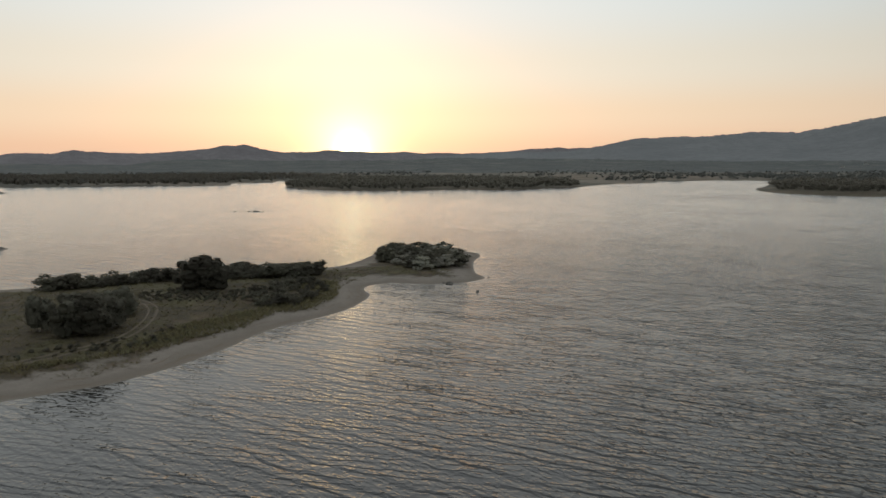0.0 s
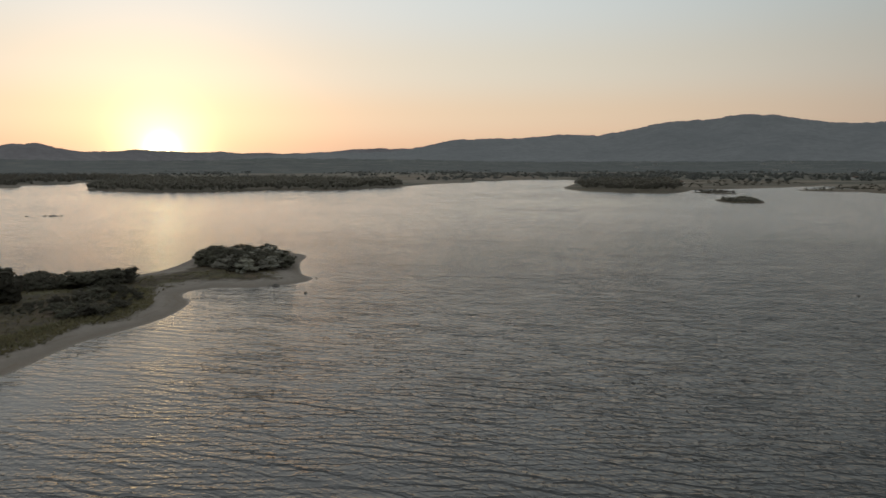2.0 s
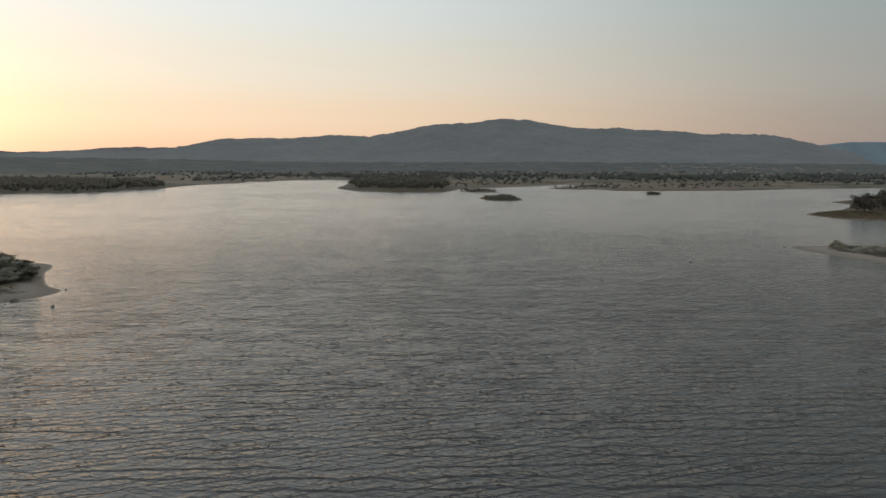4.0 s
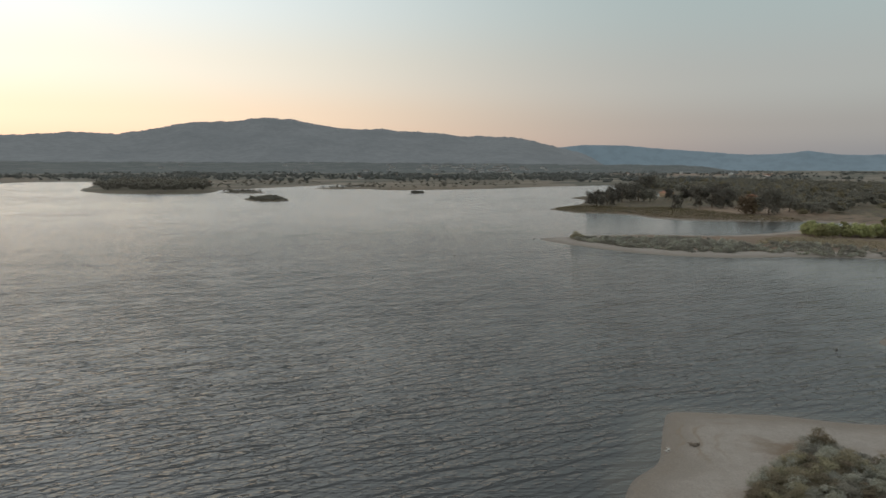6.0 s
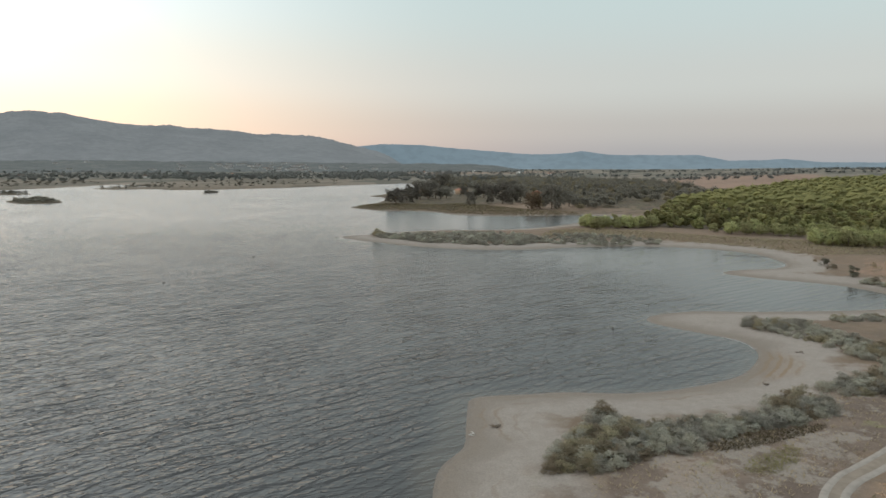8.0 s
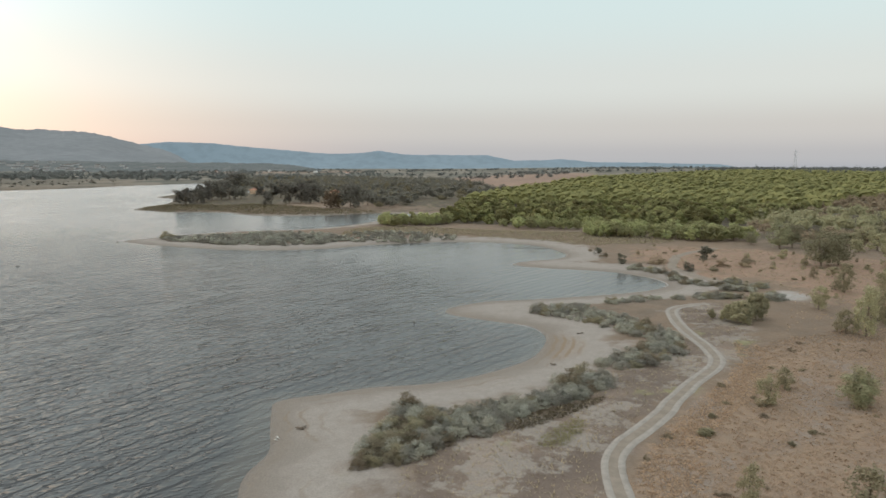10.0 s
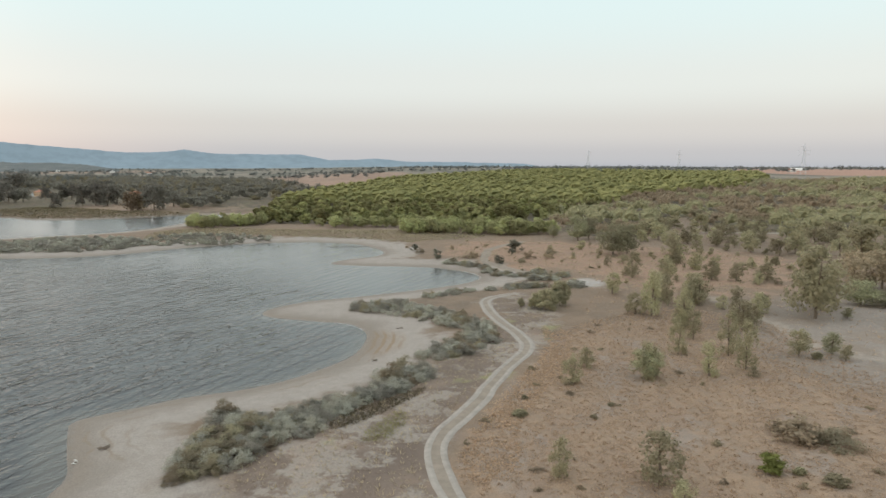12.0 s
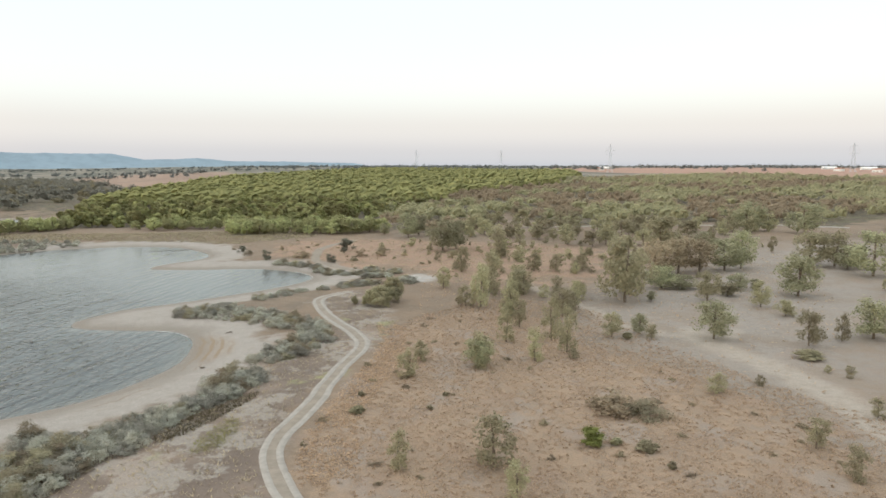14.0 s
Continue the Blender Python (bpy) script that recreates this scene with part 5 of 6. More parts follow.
def plain_trees():
    """Hedges, copses and tree rows over the far plain."""
    rng = np.random.default_rng(140)
    out = []
    for row in range(430):
        near_shore = row >= 330
        az, r = radians(rng.uniform(12, 62) if near_shore else rng.uniform(-38, 142)), rng.uniform(1350, 2100) if near_shore else rng.uniform(1100, 3400)
        x, y, a, n = r * math.sin(az), r * math.cos(az), rng.uniform(0, math.pi), int(rng.uniform(5, 26))
        for k in range(n):
            u = (k - n / 2) * 11 + rng.normal() * 4
            out.append((x + u * math.cos(a) + rng.normal() * 8, y + u * math.sin(a) + rng.normal() * 8))
    P = np.array(out)
    s = shore_distance(P[:, 0], P[:, 1])
    open_field = (np.degrees(np.arctan2(P[:, 0], P[:, 1])) > 115) & (rng.uniform(size=len(P)) < np.where(np.hypot(P[:, 0], P[:, 1]) < 2600, 0.96, 0.5))
    return [tuple(p) for p in P[(s > 6) & ~open_field]]


wood("plain_trees", "dark tree rows and copses on the far plain", "wood", plain_trees(), (5, 11), (8, 15), 26, 2.0, HAZED_LEAF, 141, False, 1, 1)
wood("shore_bushes", "dark bushes dotted over the pale shore fields", "bushes", inside([(585, 640), (650, 590), (826, 570), (1000, 690), (900, 880), (690, 860), (640, 730)], 90, 9, 143, False) + inside([(455, 790), (574, 840), (690, 880), (800, 1050), (640, 1100)], 70, 9, 144, False), (0.8, 4.2), (3, 9), 40, 1.0, DARK_FAR, 145, False, 2, 1)
wood("horizon_copses", "haze-greyed tree clumps on the far fields", "wood", [(x + dx, y + dy) for x, y in inside([(1300, -560), (2100, -500), (2600, -2600), (1500, -2100), (1250, -1300)], 26, 120, 146, False) for dx, dy in inside([(-30, -95), (30, -95), (30, 95), (-30, 95)], 18, 10, int(x), False)], (6, 13), (14, 22), 30, 1.9, HAZED_LEAF, 147, False, 1, 1)


def horizon_belts():
    """Long unbroken tree belts across the far fields and behind the far shore, by bearing and distance."""
    rng = np.random.default_rng(150)
    out = []
    for first, last, r in ((33, 37, 1230), (38.5, 45, 1290), (44, 51, 1180), (50, 60, 1240), (55, 66, 1420), (33, 41, 1480), (42, 56, 1560), (14, 27, 1330), (19, 33, 1520), (88, 94, 2100), (94, 107, 1950), (108.2, 112, 1900), (113, 117.7, 2050), (121.4, 125, 1950), (130.5, 133.6, 1850), (134, 136.8, 2000), (138, 142, 1900)):
        for a in np.radians(np.arange(first, last, 0.28 * 1950 / r)):
            q = r + rng.normal() * 22
            out.append((q * math.sin(a), q * math.cos(a)))
    P = np.array(out)
    return [tuple(p) for p in P[shore_distance(P[:, 0], P[:, 1]) > 6]]


wood("horizon_belts", "long dark tree belts across the far fields", "wood", horizon_belts(), (8, 16), (13, 21), 34, 1.8, HAZED_LEAF, 151, False, 1, 1)


# ---- tracks, reeds and grass ----
def ribbon(name, line, offset, width, material, parent, seed, lift=0.07):
    """A worn strip draped over the ground: its edges dip into the soil."""
    c = smooth(line, 8, False)
    d = np.gradient(c, axis=0)
    d /= np.linalg.norm(d, axis=1)[:, None] + 1e-9
    nrm = np.stack([-d[:, 1], d[:, 0]], 1)
    wob = 0.10 * value_noise(c[:, 0], c[:, 1], 4.1, seed)
    rows = []
    for k, (u, dz) in enumerate(((-0.62, -0.10), (-0.4, 0.0), (0.0, 0.015), (0.4, 0.0), (0.62, -0.10))):
        across = offset + wob + u * width * (1 + 0.16 * value_noise(c[:, 0] + 31 * k, c[:, 1], 3.7, seed + k))
        q = c + nrm * across[:, None]
        rows.append(np.column_stack([q, height(q[:, 0], q[:, 1]) + lift + dz]))
    n = len(c)
    V = np.concatenate(rows)
    F = [(i * n + j, i * n + j + 1, (i + 1) * n + j + 1, (i + 1) * n + j) for i in range(4) for j in range(n - 1)]
    return mesh_object(name, V, F, material, parent)


def track(label, line, gauge, width, seed):
    root = tagged(new("dirt_track"), label, "dirt track", kind="structure")
    if width > 0.6:
        ribbon("worn_strip", line, 0, gauge * 1.35, WORN, root, seed + 4, 0.045)
    ribbon("wheel_rut", line, -gauge / 2, width, TRACK if width > 0.6 else DUSTY, root, seed)
    ribbon("wheel_rut", line, gauge / 2, width, TRACK if width > 0.6 else DUSTY, root, seed + 9)
    return root


SHORE_TRACK = [(143, -24), (142, -21), (138.5, -17.5), (133, -16), (125, -16), (116, -17), (108, -18), (102, -18), (96, -16), (90, -13), (83, -10), (78, -8), (72, -5), (68, -3), (64, -2.0), (59, -2.1), (53, -3.0), (40, -6.5)]
track("pale two-rut dirt track along the shore", SHORE_TRACK, 1.5, 0.68, 201)
track("pale two-rut track across the island", [(-77.4, 94.9), (-70.1, 97.8), (-66.5, 101.2), (-63.3, 105.8), (-61.0, 110.7), (-60.0, 115.5), (-60.6, 122.1), (-63.3, 131.8), (-66.2, 137.8), (-69.6, 141.9), (-72.9, 143.7)], 1.5, 0.45, 221)
footpath = tagged(new("sandy_path"), "pale sandy path from the heath to the shore", "path", kind="structure")
ribbon("worn_strip", [(243, -44), (232, -35.6), (221.2, -29.6), (209, -26.4), (196, -24.4), (189, -27), (183.6, -28.8), (172, -34), (164, -38)], 0, 2.4, WORN, footpath, 231)
farm_road = tagged(new("farm_road"), "pale dirt road along the oak scrub", "road", kind="structure")
ribbon("worn_strip", [(270, -120), (262, -150), (254, -180), (248, -198), (243, -218), (231, -226), (217, -236)], 0, 3.0, TRACK, farm_road, 241)


def tufts(name, label, category, places, tall, wide, blades, material, seed):
    """Grass tufts joined into one: each a fan of blades."""
    rng = np.random.default_rng(seed)
    P = np.array(places)
    n = len(P)
    Z = height(P[:, 0], P[:, 1])
    H, W_ = rng.uniform(*tall, (n, 1)), rng.uniform(*wide, (n, 1))
    a = rng.uniform(0, 2 * math.pi, (n, blades))
    base = np.stack([P[:, :1] + W_ * 0.35 * np.cos(a) * rng.uniform(0, 1, a.shape), P[:, 1:] + W_ * 0.35 * np.sin(a) * rng.uniform(0, 1, a.shape), np.repeat(Z[:, None] - 0.04, blades, 1)], -1)
    lean = np.stack([np.cos(a) * W_ * 0.5, np.sin(a) * W_ * 0.5, H * rng.uniform(0.6, 1.1, a.shape)], -1)
    side = np.stack([-np.sin(a), np.cos(a), 0 * a], -1) * (W_ * 0.07)[..., None]
    V = np.stack([base - side, base + side, base + lean * 0.7 + side * 0.7, base + lean], 2).reshape(-1, 3)
    return tagged(new(name, quad_mesh(name, V, material)), label, category, kind="stuff")


def off_track(X, Y):
    line = smooth(SHORE_TRACK, 4, False)
    d = np.min((X[:, None] - line[:, 0]) ** 2 + (Y[:, None] - line[:, 1]) ** 2, axis=1)
    return d > 2.4


MEADOW_WIDE = [(55, -4), (64, -5), (77, -11), (96, -20), (112, -27), (128, -50), (112, -62), (88, -60), (66, -60), (48, -62), (38, -50)]
def cushions(name, label, category, places, tall, wide, sprays, spray, material, seed):
    """Soft low cushions of grass: loose sprays heaped over the soil, joined into one."""
    rng = np.random.default_rng(seed)
    P = np.array(places)
    n = len(P)
    C = np.column_stack([P, height(P[:, 0], P[:, 1]) + 0.02])
    W_ = rng.uniform(*wide, n)
    RR = np.column_stack([W_ * 0.5, W_ * 0.5, rng.uniform(*tall, n)])
    pick = np.repeat(np.arange(n), sprays)
    D = rng.normal(size=(len(pick), 3))
    D[:, 2] = np.abs(D[:, 2])
    D /= np.linalg.norm(D, axis=1)[:, None]
    mid = C[pick] + D * RR[pick] * rng.uniform(0.3, 1.1, (len(pick), 1))
    up = np.tile((0.0, 0.0, 1.2), (len(pick), 1))
    return tagged(new(name, quad_mesh(name, leaves(rng, mid, np.full(len(mid), spray), up), material)), label, category, kind="stuff")


cushions("dry_grass", "soft cushions of dry straw grass in the meadow", "grass", inside(MEADOW_WIDE, 4200, 0.55, 301, True, lambda X, Y: off_track(X, Y) & (value_noise(X, Y, 9, 8) + 0.6 * value_noise(X, Y, 3, 9) + 0.9 * value_noise(X, Y, 0.5, 6) > -0.6)), (0.02, 0.09), (0.5, 1.6), 20, 0.17, STRAW, 302)
cushions("verge_grass", "pale orange-tan grass along the track", "grass", inside([(57, -5), (64, -4.6), (72, -7.6), (83, -12.8), (92, -17), (104, -21.5), (112, -22), (108, -26), (94, -22), (80, -16), (70, -11), (60, -9)], 420, 0.5, 321, True, lambda X, Y: value_noise(X, Y, 4, 15) + 0.9 * value_noise(X, Y, 0.6, 16) > -0.45), (0.03, 0.14), (0.6, 1.9), 18, 0.18, VERGE, 322)
tufts("heath_grass", "thin brown grass behind the shrubs", "grass", inside(HEATH, 1300, 0.6, 303, True, off_track), (0.12, 0.35), (0.4, 0.9), 5, OAK_DRY, 304)
tufts("slope_grass", "thin dry grass on the bare slope", "grass", inside([(98, -30), (145, -40), (200, -60), (205, -110), (170, -160), (60, -62)], 1400, 1.4, 305), (0.15, 0.45), (0.5, 1.2), 5, STRAW, 306)
tufts("red_heath_grass", "thin red-brown grass on the heath", "grass", inside(RED_HEATH, 1400, 0.8, 317), (0.15, 0.4), (0.7, 1.6), 6, REED, 318)
tufts("reed_bed", "tan reeds behind the spit", "reeds", inside([(258, 88), (275, 62), (262, 14), (246, -6), (262, -34), (284, -9), (292, 37), (296, 86)], 3000, 1.0, 307), (0.22, 0.6), (0.9, 1.8), 7, REED, 308)
tufts("peninsula_reeds", "tan reeds along the peninsula's shore", "reeds", inside([(392, 112), (382, 130), (370, 160), (372, 180), (386, 198), (388, 222), (384, 236), (396, 262), (430, 272), (428, 225), (450, 205), (412, 150), (408, 120)], 2200, 1.4, 309, True, lambda X, Y: shore_distance(X, Y) > 1.0), (0.4, 1.0), (1.2, 2.4), 6, SEDGE, 310)
tufts("island_grass", "dark dry grass and weeds on the island", "grass", inside(ISLAND, 10000, 0.6, 311, True, lambda X, Y: (shore_distance(X, Y) > 7 + 3 * value_noise(X, Y, 9, 4)) & (Y < 200)), (0.12, 0.45), (0.8, 1.7), 6, WEEDS, 312)

tufts("island_shore_grass", "olive grass belt above the island's beach", "grass", inside([(-125, 70), (-71, 92), (-48, 115), (-34, 140), (-30, 172), (-60, 172), (-75, 120), (-125, 95)], 3000, 0.6, 313, True, lambda X, Y: (shore_distance(X, Y) > 6.5 + 2 * value_noise(X, Y, 6, 4)) & (shore_distance(X, Y) < 14 + 5 * value_noise(X, Y, 12, 5))), (0.35, 0.9), (0.9, 1.8), 7, SEDGE, 314)
tufts("brown_grass", "low brown grass below the grey shrubs", "grass", inside([(70, 8.6), (75.6, 6.5), (78, 3.4), (81, 0.4), (83, -2), (80, -1), (74, 3.3), (71, 6)], 420, 0.25, 319), (0.12, 0.35), (0.3, 0.7), 8, WEEDS, 320)
GREEN_PATCH = [(66, 4.6), (69, 4.4), (72, 2.8), (74.5, 1.4), (73, 0.4), (70, 1.2), (67, 2.8)]
tufts("green_grass", "yellow-green grass patch behind the shrubs", "grass", inside(GREEN_PATCH, 260, 0.25, 315), (0.06, 0.2), (0.4, 0.9), 8, GRASS, 316)


# ---- rocks, driftwood, foam ----
def rock_mesh(seed, flat):
    bm = bmesh.new()
    bmesh.ops.create_icosphere(bm, subdivisions=3, radius=0.5)
    for v in bm.verts:
        k = 1 + 0.35 * noise.noise(v.co * 2.1 + Vector((seed, 0, 0))) + 0.15 * noise.noise(v.co * 6 + Vector((0, seed, 0)))
        v.co = Vector((v.co.x * k, v.co.y * k, max(v.co.z * k, -0.2) * flat))
    me = bpy.data.meshes.new("rock")
    bm.to_mesh(me)
    bm.free()
    me.materials.append(ROCK)
    return me


ROCKS = [(-7.7, 178.5, 2.2, 1.3), (-9.4, 179.2, 1.2, 0.6), (-0.7, 167.6, 1.3, 0.7), (2.2, 189.5, 0.9, 0.5), (-146.0, 456, 5.0, 1.5), (-151, 457, 3.0, 1.1), (-142, 458, 2.5, 1.0), (-159.7, 455, 3.0, 0.9), (122.8, 29.7, 0.5, 0.5), (122, 138, 1.0, 0.6), (170, 152, 1.2, 0.6), (229, 77, 0.9, 0.5), (231, 164, 1.2, 0.7), (-174, 246, 4.5, 1.6), (-520, 745, 12, 3)]
for k, (x, y, w, h) in enumerate(ROCKS):
    rock = new("rock", rock_mesh(k * 3.7, 1.0))
    rock.matrix_basis = pose(x, y, max(0.0, float(height(np.array([x]), np.array([y]))[0])) - 0.08, 0, 0, k * 47) @ Matrix.Diagonal((w, w * 0.75, h, 1))
    tagged(rock, "dark wet rock standing out of shallow water", "rock", "rocks at the shore")


def driftwood(x, y, size, seed, material, label):
    rng = np.random.default_rng(seed)
    V, F = [], []
    for _ in range(4):
        a, l = rng.uniform(0, math.pi), rng.uniform(0.4, 1.0) * size
        c = np.array([rng.normal() * 0.2 * size, rng.normal() * 0.2 * size, 0.1 * size])
        d = np.array([math.cos(a), math.sin(a), rng.uniform(-0.1, 0.25)]) * l / 2
        side = np.cross(d, (0, 0, 1.0))
        side /= np.linalg.norm(side)
        b = len(V)
        for e, r in ((-1, 0.05), (0, 0.06), (1, 0.03)):
            for u, v in ((1, 0), (0, 1), (-1, 0), (0, -1)):
                V.append(c + d * e + side * u * r * size + np.array([0, 0, v * r * size]))
        F += [(b + i * 4 + k, b + i * 4 + (k + 1) % 4, b + i * 4 + 4 + (k + 1) % 4, b + i * 4 + 4 + k) for i in (0, 1) for k in range(4)] + [(b + 3, b + 2, b + 1, b), (b + 8, b + 9, b + 10, b + 11)]
    ob = mesh_object("driftwood", np.array(V), F, material)
    ob.location = (x, y, float(height(np.array([x]), np.array([y]))[0]))
    return tagged(ob, label, "driftwood")


driftwood(69.4, 29.9, 1.3, 5, TWIG, "small heap of dark driftwood on the sand")
driftwood(66.6, 31.6, 0.8, 6, FEATHER, "bleached white driftwood at the water's edge")
for k, (x, y) in enumerate([(98.5, 4.5), (118, 0.5), (-44, 128), (-50, 104)]):
    driftwood(x, y, 1.1, 20 + k, TWIG, "scattered dark twigs on the sand")
foam = tagged(new("foam"), "thin white foam where ripples meet the sand", "foam", kind="stuff")
foam.parent = None
for k, line in enumerate([[(118.5, 6.6), (121.3, 8), (123.6, 10), (124.6, 12)], [(170, -19.2), (174.3, -20.4), (179, -19.6), (184, -17.2)]]):
    c = smooth(line, 6, False)
    w = 0.08 + 0.07 * value_noise(c[:, 0], c[:, 1], 0.9, k)
    d = np.gradient(c, axis=0)
    d /= np.linalg.norm(d, axis=1)[:, None]
    nrm = np.stack([-d[:, 1], d[:, 0]], 1) * w[:, None]
    n = len(c)
    V = np.vstack([np.column_stack([c - nrm, np.full(n, 0.03)]), np.column_stack([c, np.full(n, 0.07)]), np.column_stack([c + nrm, np.full(n, 0.03)])])
    F = [(i * n + j, i * n + j + 1, (i + 1) * n + j + 1, (i + 1) * n + j) for i in range(2) for j in range(n - 1)]
    mesh_object("foam_line", V, F, FOAM, foam)


# ---- pylons, houses, jetty ----
def part(name, bm, material, parent, label=""):
    me = bpy.data.meshes.new(name)
    bm.to_mesh(me)
    bm.free()
    me.materials.append(material)
    ob = new(name, me)
    ob.parent = parent
    return tagged(ob, label) if label else ob


def bar(bm, a, b, r):
    """A square steel bar from a to b."""
    a, b = Vector(a), Vector(b)
    d = (b - a).normalized()
    u = d.orthogonal().normalized() * r
    v = d.cross(u)
    A = [bm.verts.new(a + q) for q in (u, v, -u, -v)]
    B = [bm.verts.new(b + q) for q in (u, v, -u, -v)]
    for k in range(4):
        bm.faces.new((A[k], A[(k + 1) % 4], B[(k + 1) % 4], B[k]))
    bm.faces.new(A[::-1])
    bm.faces.new(B)


def pylon():
    root = new("pylon")
    levels = [(0, 4.2), (9, 3.3), (18, 2.5), (27, 1.8), (34, 1.3), (41, 1.1), (48, 0.35)]
    for sx in (-1, 1):
        for sy in (-1, 1):
            bm = bmesh.new()
            rings = [[bm.verts.new((sx * w + dx, sy * w + dy, z)) for dx, dy in ((-0.15, -0.15), (0.15, -0.15), (0.15, 0.15), (-0.15, 0.15))] for z, w in levels]
            for low, high in zip(rings, rings[1:]):
                for k in range(4):
                    bm.faces.new((low[k], low[(k + 1) % 4], high[(k + 1) % 4], high[k]))
            bm.faces.new(rings[0][::-1])
            bm.faces.new(rings[-1])
            part("leg", bm, STEEL, root)
    bm = bmesh.new()
    for (z0, w0), (z1, w1) in zip(levels, levels[1:]):
        for c, s in ((1, 0), (0, 1), (-1, 0), (0, -1)):
            p = lambda u, w, z: (c * w - s * u * w, s * w + c * u * w, z)
            bar(bm, p(-1, w0, z0), p(1, w1, z1), 0.10)
            bar(bm, p(1, w0, z0), p(-1, w1, z1), 0.10)
            bar(bm, p(-1, w1, z1), p(1, w1, z1), 0.10)
    part("bracing", bm, STEEL, root)
    for z, reach in ((30, 7.5), (36, 9.0), (42, 6.5)):
        bm = bmesh.new()
        for sx in (-1, 1):
            for sy in (-1, 1):
                bar(bm, (sx * 1.0, sy * 0.9, z), (sx * reach, 0, z + 0.6), 0.14)
            bar(bm, (sx * 0.8, 0, z + 2.4), (sx * reach, 0, z + 0.6), 0.12)
            bar(bm, (sx * reach, 0, z + 0.6), (sx * reach, 0, z - 2.0), 0.12)
        part("crossarm", bm, STEEL, root)
    return tagged(root, "grey steel lattice pylon above the scrub", "pylon", "pylons on the plain")


first_pylon = pylon()
for k, (az, el) in enumerate([(120.94, 1.58), (112.47, 1.21), (105.73, 1.17), (137.63, 1.49)]):
    r = 1250.0
    for _ in range(6):
        x, y = r * math.sin(radians(az)), r * math.cos(radians(az))
        z = float(height(np.array([x]), np.array([y]))[0])
        r = (z + 48 - 27.4) / math.tan(radians(el))
    m = pose(x, y, z, 0, 0, 62)
    if k == 0:
        first_pylon.matrix_basis = m
    else:
        copy_thing(first_pylon, m)


def box(bm, x0, x1, y0, y1, z0, z1):
    v = [bm.verts.new((x, y, z)) for z in (z0, z1) for x, y in ((x0, y0), (x1, y0), (x1, y1), (x0, y1))]
    for f in ((3, 2, 1, 0), (4, 5, 6, 7), (0, 1, 5, 4), (1, 2, 6, 5), (2, 3, 7, 6), (3, 0, 4, 7)):
        bm.faces.new([v[i] for i in f])


def house(name, long, deep, tall, wall_material, label, group, roof_material=None):
    root = new(name)
    bm = bmesh.new()
    box(bm, -long / 2, long / 2, -deep / 2, deep / 2, -1, tall)
    part("wall", bm, wall_material, root)
    bm = bmesh.new()
    e, top = 0.4, tall + deep * 0.2
    v = [bm.verts.new(q) for q in ((-long / 2 - e, -deep / 2 - e, tall - 0.1), (long / 2 + e, -deep / 2 - e, tall - 0.1), (long / 2 + e, deep / 2 + e, tall - 0.1), (-long / 2 - e, deep / 2 + e, tall - 0.1), (-long / 2 - e, 0, top), (long / 2 + e, 0, top))]
    for f in ((0, 1, 5, 4), (2, 3, 4, 5), (0, 4, 3), (1, 2, 5), (3, 2, 1, 0)):
        bm.faces.new([v[i] for i in f])
    part("roof", bm, roof_material or ROOF_TILE, root, "pale sheet roof" if roof_material else "terracotta tile roof")
    n = max(2, int(long / 4))
    for k in range(n):
        x = -long / 2 + (k + 0.5) * long / n
        for y in (-deep / 2 - 0.03, deep / 2 + 0.03):
            bm = bmesh.new()
            if k == n // 2:
                box(bm, x - 0.6, x + 0.6, y - 0.04, y + 0.04, 0.0, 2.1)
                part("door", bm, BARK, root)
            else:
                box(bm, x - 0.6, x + 0.6, y - 0.04, y + 0.04, 1.0, 2.2)
                part("window", bm, GLASS_DARK, root)
    return tagged(root, label, "house", group)


white_house = house("house", 14, 9, 4.5, PLASTER, "white farmhouse with a tiled roof among trees", "houses on the plain")
shed = house("shed", 30, 12, 4.0, PLASTER, "long white farm shed on the horizon", "sheds on the plain", PLASTER)
tan_house = house("house", 12, 9, 4.0, STONEWALL, "ochre house among dark trees", "houses on the plain")


def set_house(root, first, x, y, turn, lift=0.0):
    m = pose(x, y, float(height(np.array([x]), np.array([y]))[0]) + lift, 0, 0, turn)
    if first:
        root.matrix_basis = m
    else:
        copy_thing(root, m)


for k, (az, r, turn) in enumerate([(28.0, 985, 60), (29.3, 1010, 40), (41, 1500, 30), (44, 1900, 80), (47, 1750, 20), (58, 1600, 50), (62, 2100, 10), (72, 1900, 70), (33, 1650, 0), (53, 2300, 35), (120.2, 1500, 20), (139.1, 1350, 40), (136.8, 1450, 10)]):
    set_house(white_house, k == 0, r * math.sin(radians(az)), r * math.cos(radians(az)), turn)
for k, (az, r, turn) in enumerate([(138.6, 1750, 60), (136.2, 1900, 60), (120.6, 1950, 40), (66, 2500, 20), (69.5, 2300, 15)]):
    set_house(shed, k == 0, r * math.sin(radians(az)), r * math.cos(radians(az)), turn)
for k, (x, y, turn) in enumerate([(564.1, 195.4, 20), (640, 300, 50)]):
    set_house(tan_house, k == 0, x, y, turn)

# the town at the mountain's foot
from mathutils.bvhtree import BVHTree

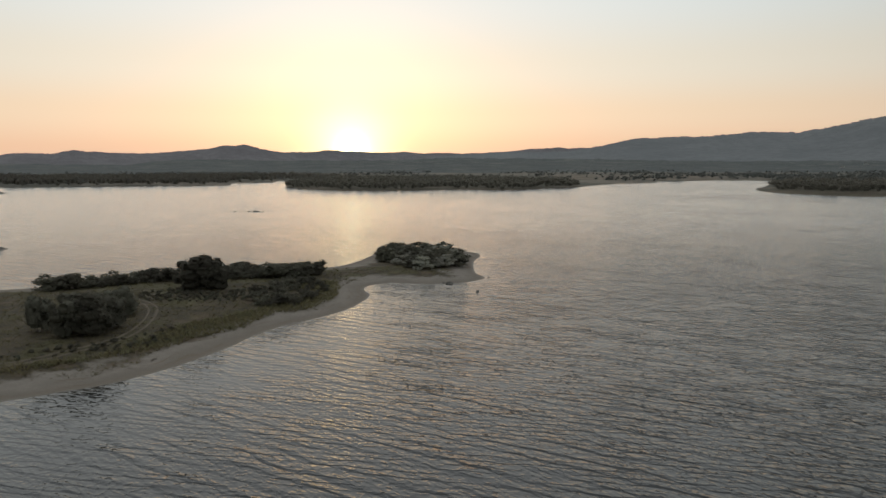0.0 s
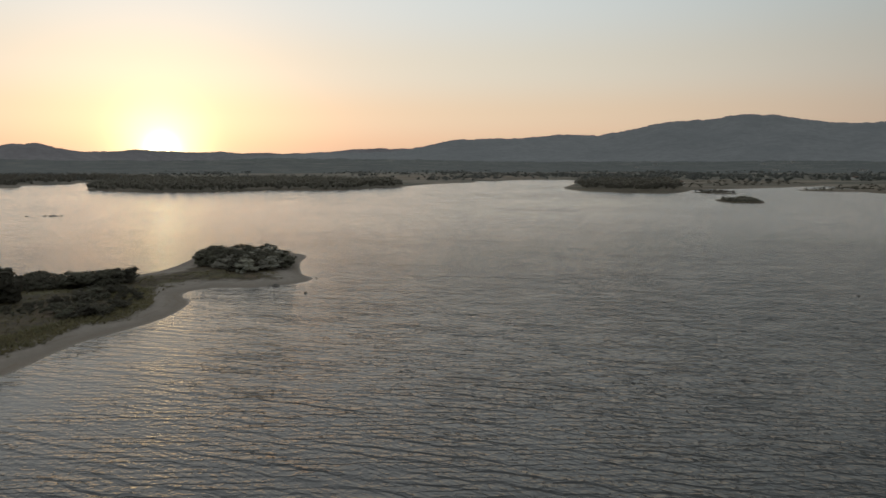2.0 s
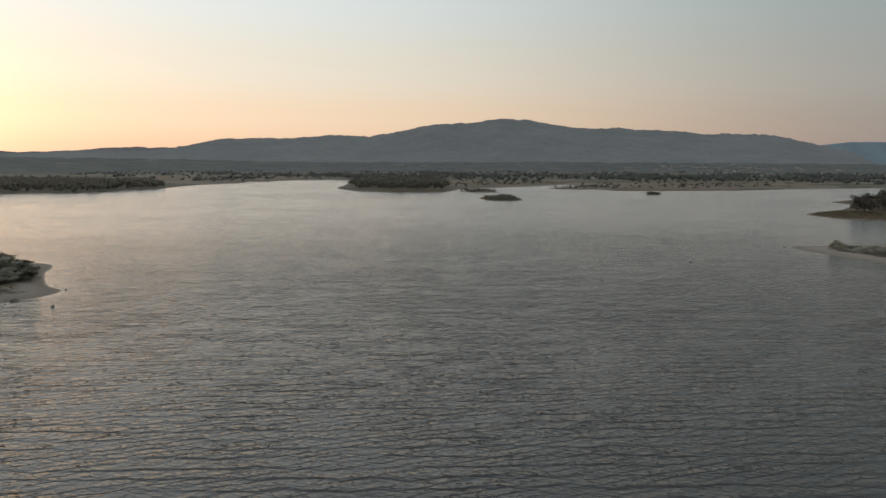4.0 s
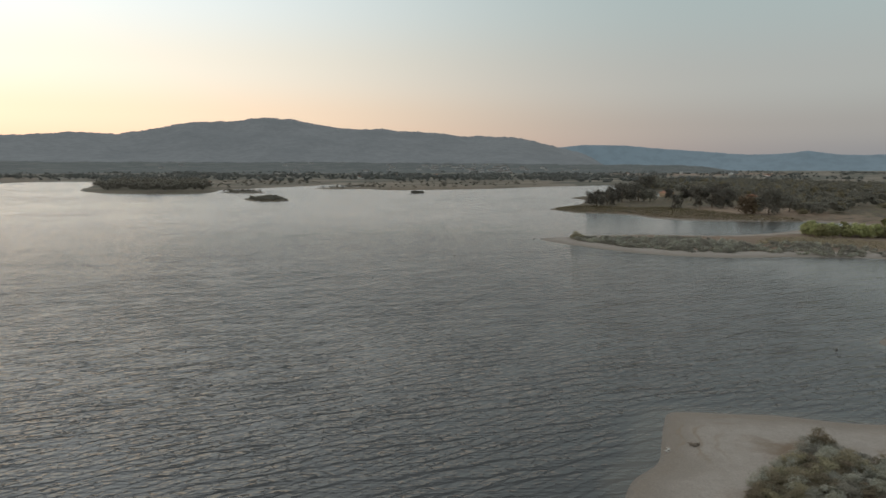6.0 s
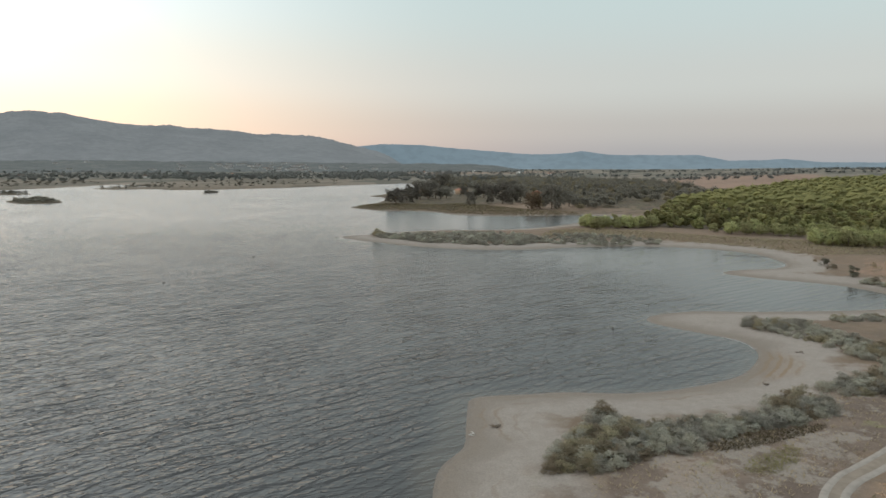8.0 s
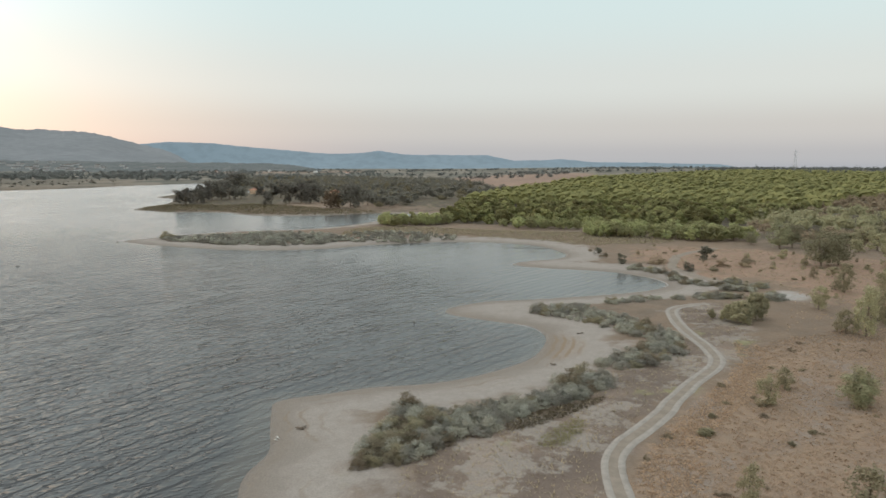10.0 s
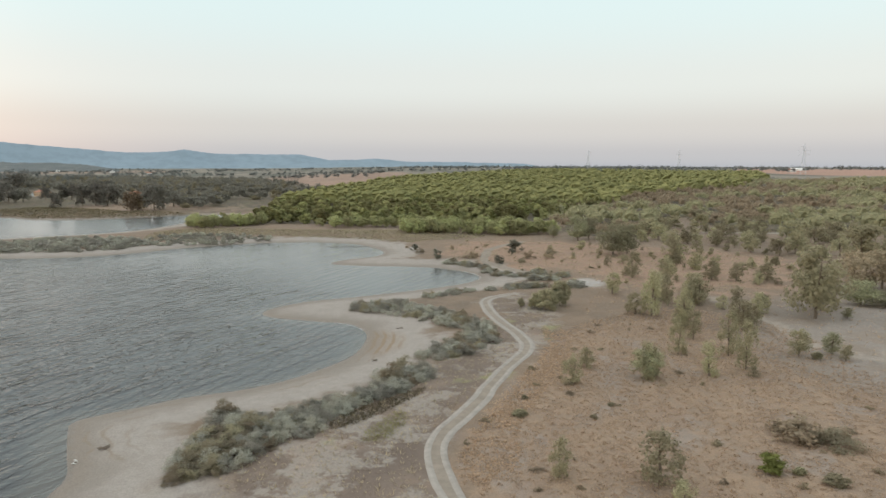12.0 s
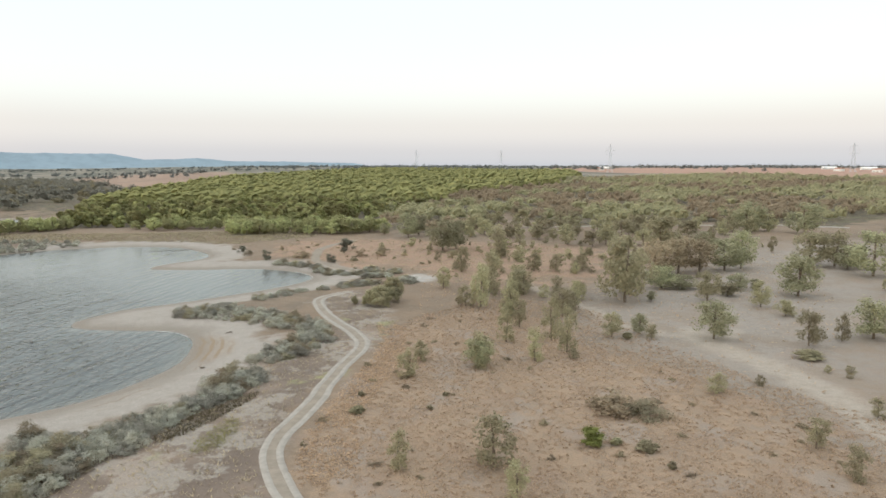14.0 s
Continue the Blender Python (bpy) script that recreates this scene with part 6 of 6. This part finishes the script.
slope = BVHTree.FromPolygons([v.co.copy() for v in rise.data.vertices], [tuple(p.vertices) for p in rise.data.polygons])
town_rng = random.Random(61)
town_houses = []
for long, deep, tall in ((13, 9, 6), (18, 10, 7), (26, 12, 6)):
    root = new("house")
    bm = bmesh.new()
    box(bm, -long / 2, long / 2, -deep / 2, deep / 2, -4, tall)
    part("wall", bm, HAZED_WALL, root)
    bm = bmesh.new()
    box(bm, -long / 2 - 0.4, long / 2 + 0.4, -deep / 2 - 0.4, deep / 2 + 0.4, tall, tall + 0.5)
    box(bm, -long / 2 + 0.6, long / 2 - 0.6, -deep / 4, deep / 4, tall + 0.5, tall + 1.6)
    part("roof", bm, OLD_HAZED_TILE, root, "faded clay tile roof, dulled for haze")
    for k in (-1, 0, 1):
        bm = bmesh.new()
        box(bm, k * long * 0.3 - 0.7, k * long * 0.3 + 0.7, -deep / 2 - 0.05, -deep / 2 + 0.05, 1.0, 2.6)
        part("window", bm, GLASS_DARK, root)
    town_houses.append([tagged(root, "white house of the town below the mountain", "house", "houses of the town"), True])
for k in range(64):
    az = radians(town_rng.gauss(51.5, 2.0) if k < 44 else town_rng.uniform(26, 60))
    r = town_rng.uniform(2600, 3450)
    hit = slope.ray_cast(Vector((r * math.sin(az), r * math.cos(az), 500)), Vector((0, 0, -1)))[0]
    if hit is None:
        continue
    entry = town_houses[k % 3]
    m = pose(hit.x, hit.y, hit.z - 0.5, 0, 0, -math.degrees(az) + town_rng.uniform(-40, 40))
    if entry[1]:
        entry[0].matrix_basis, entry[1] = m, False
    else:
        copy_thing(entry[0], m)

# a line of floats across the cove
float_line = new("float_line")
buoy = bmesh.new()
bmesh.ops.create_uvsphere(buoy, u_segments=8, v_segments=6, radius=0.17)
float_mesh = bpy.data.meshes.new("float")
buoy.to_mesh(float_mesh)
buoy.free()
float_mesh.materials.append(ROCK)
for k in range(26):
    ball = new("float", float_mesh)
    ball.location = (241 + 0.08 * k + 0.35 * math.sin(k * 0.7), 22 - 0.52 * k + 0.12 * math.sin(k * 3.3), 0.05)
    ball.parent = float_line
tagged(float_line, "line of small dark floats across the cove", "floats")

jetty = new("jetty")
for x, y, w, d, z0, z1, name in [(0, 0, 1.1, 1.1, -1.0, 1.7, "pier"), (2.2, 0, 4.2, 1.1, 1.3, 1.6, "deck"), (4.2, 0.4, 0.22, 0.22, -1, 1.3, "post"), (4.2, -0.4, 0.22, 0.22, -1, 1.3, "post")]:
    bm = bmesh.new()
    box(bm, x - w / 2, x + w / 2, y - d / 2, y + d / 2, z0, z1)
    part(name, bm, WORN, jetty)
jetty.matrix_basis = pose(378.5, 126, 0.2, 0, 0, 18)
tagged(jetty, "small pale concrete water intake at the shore", "jetty")
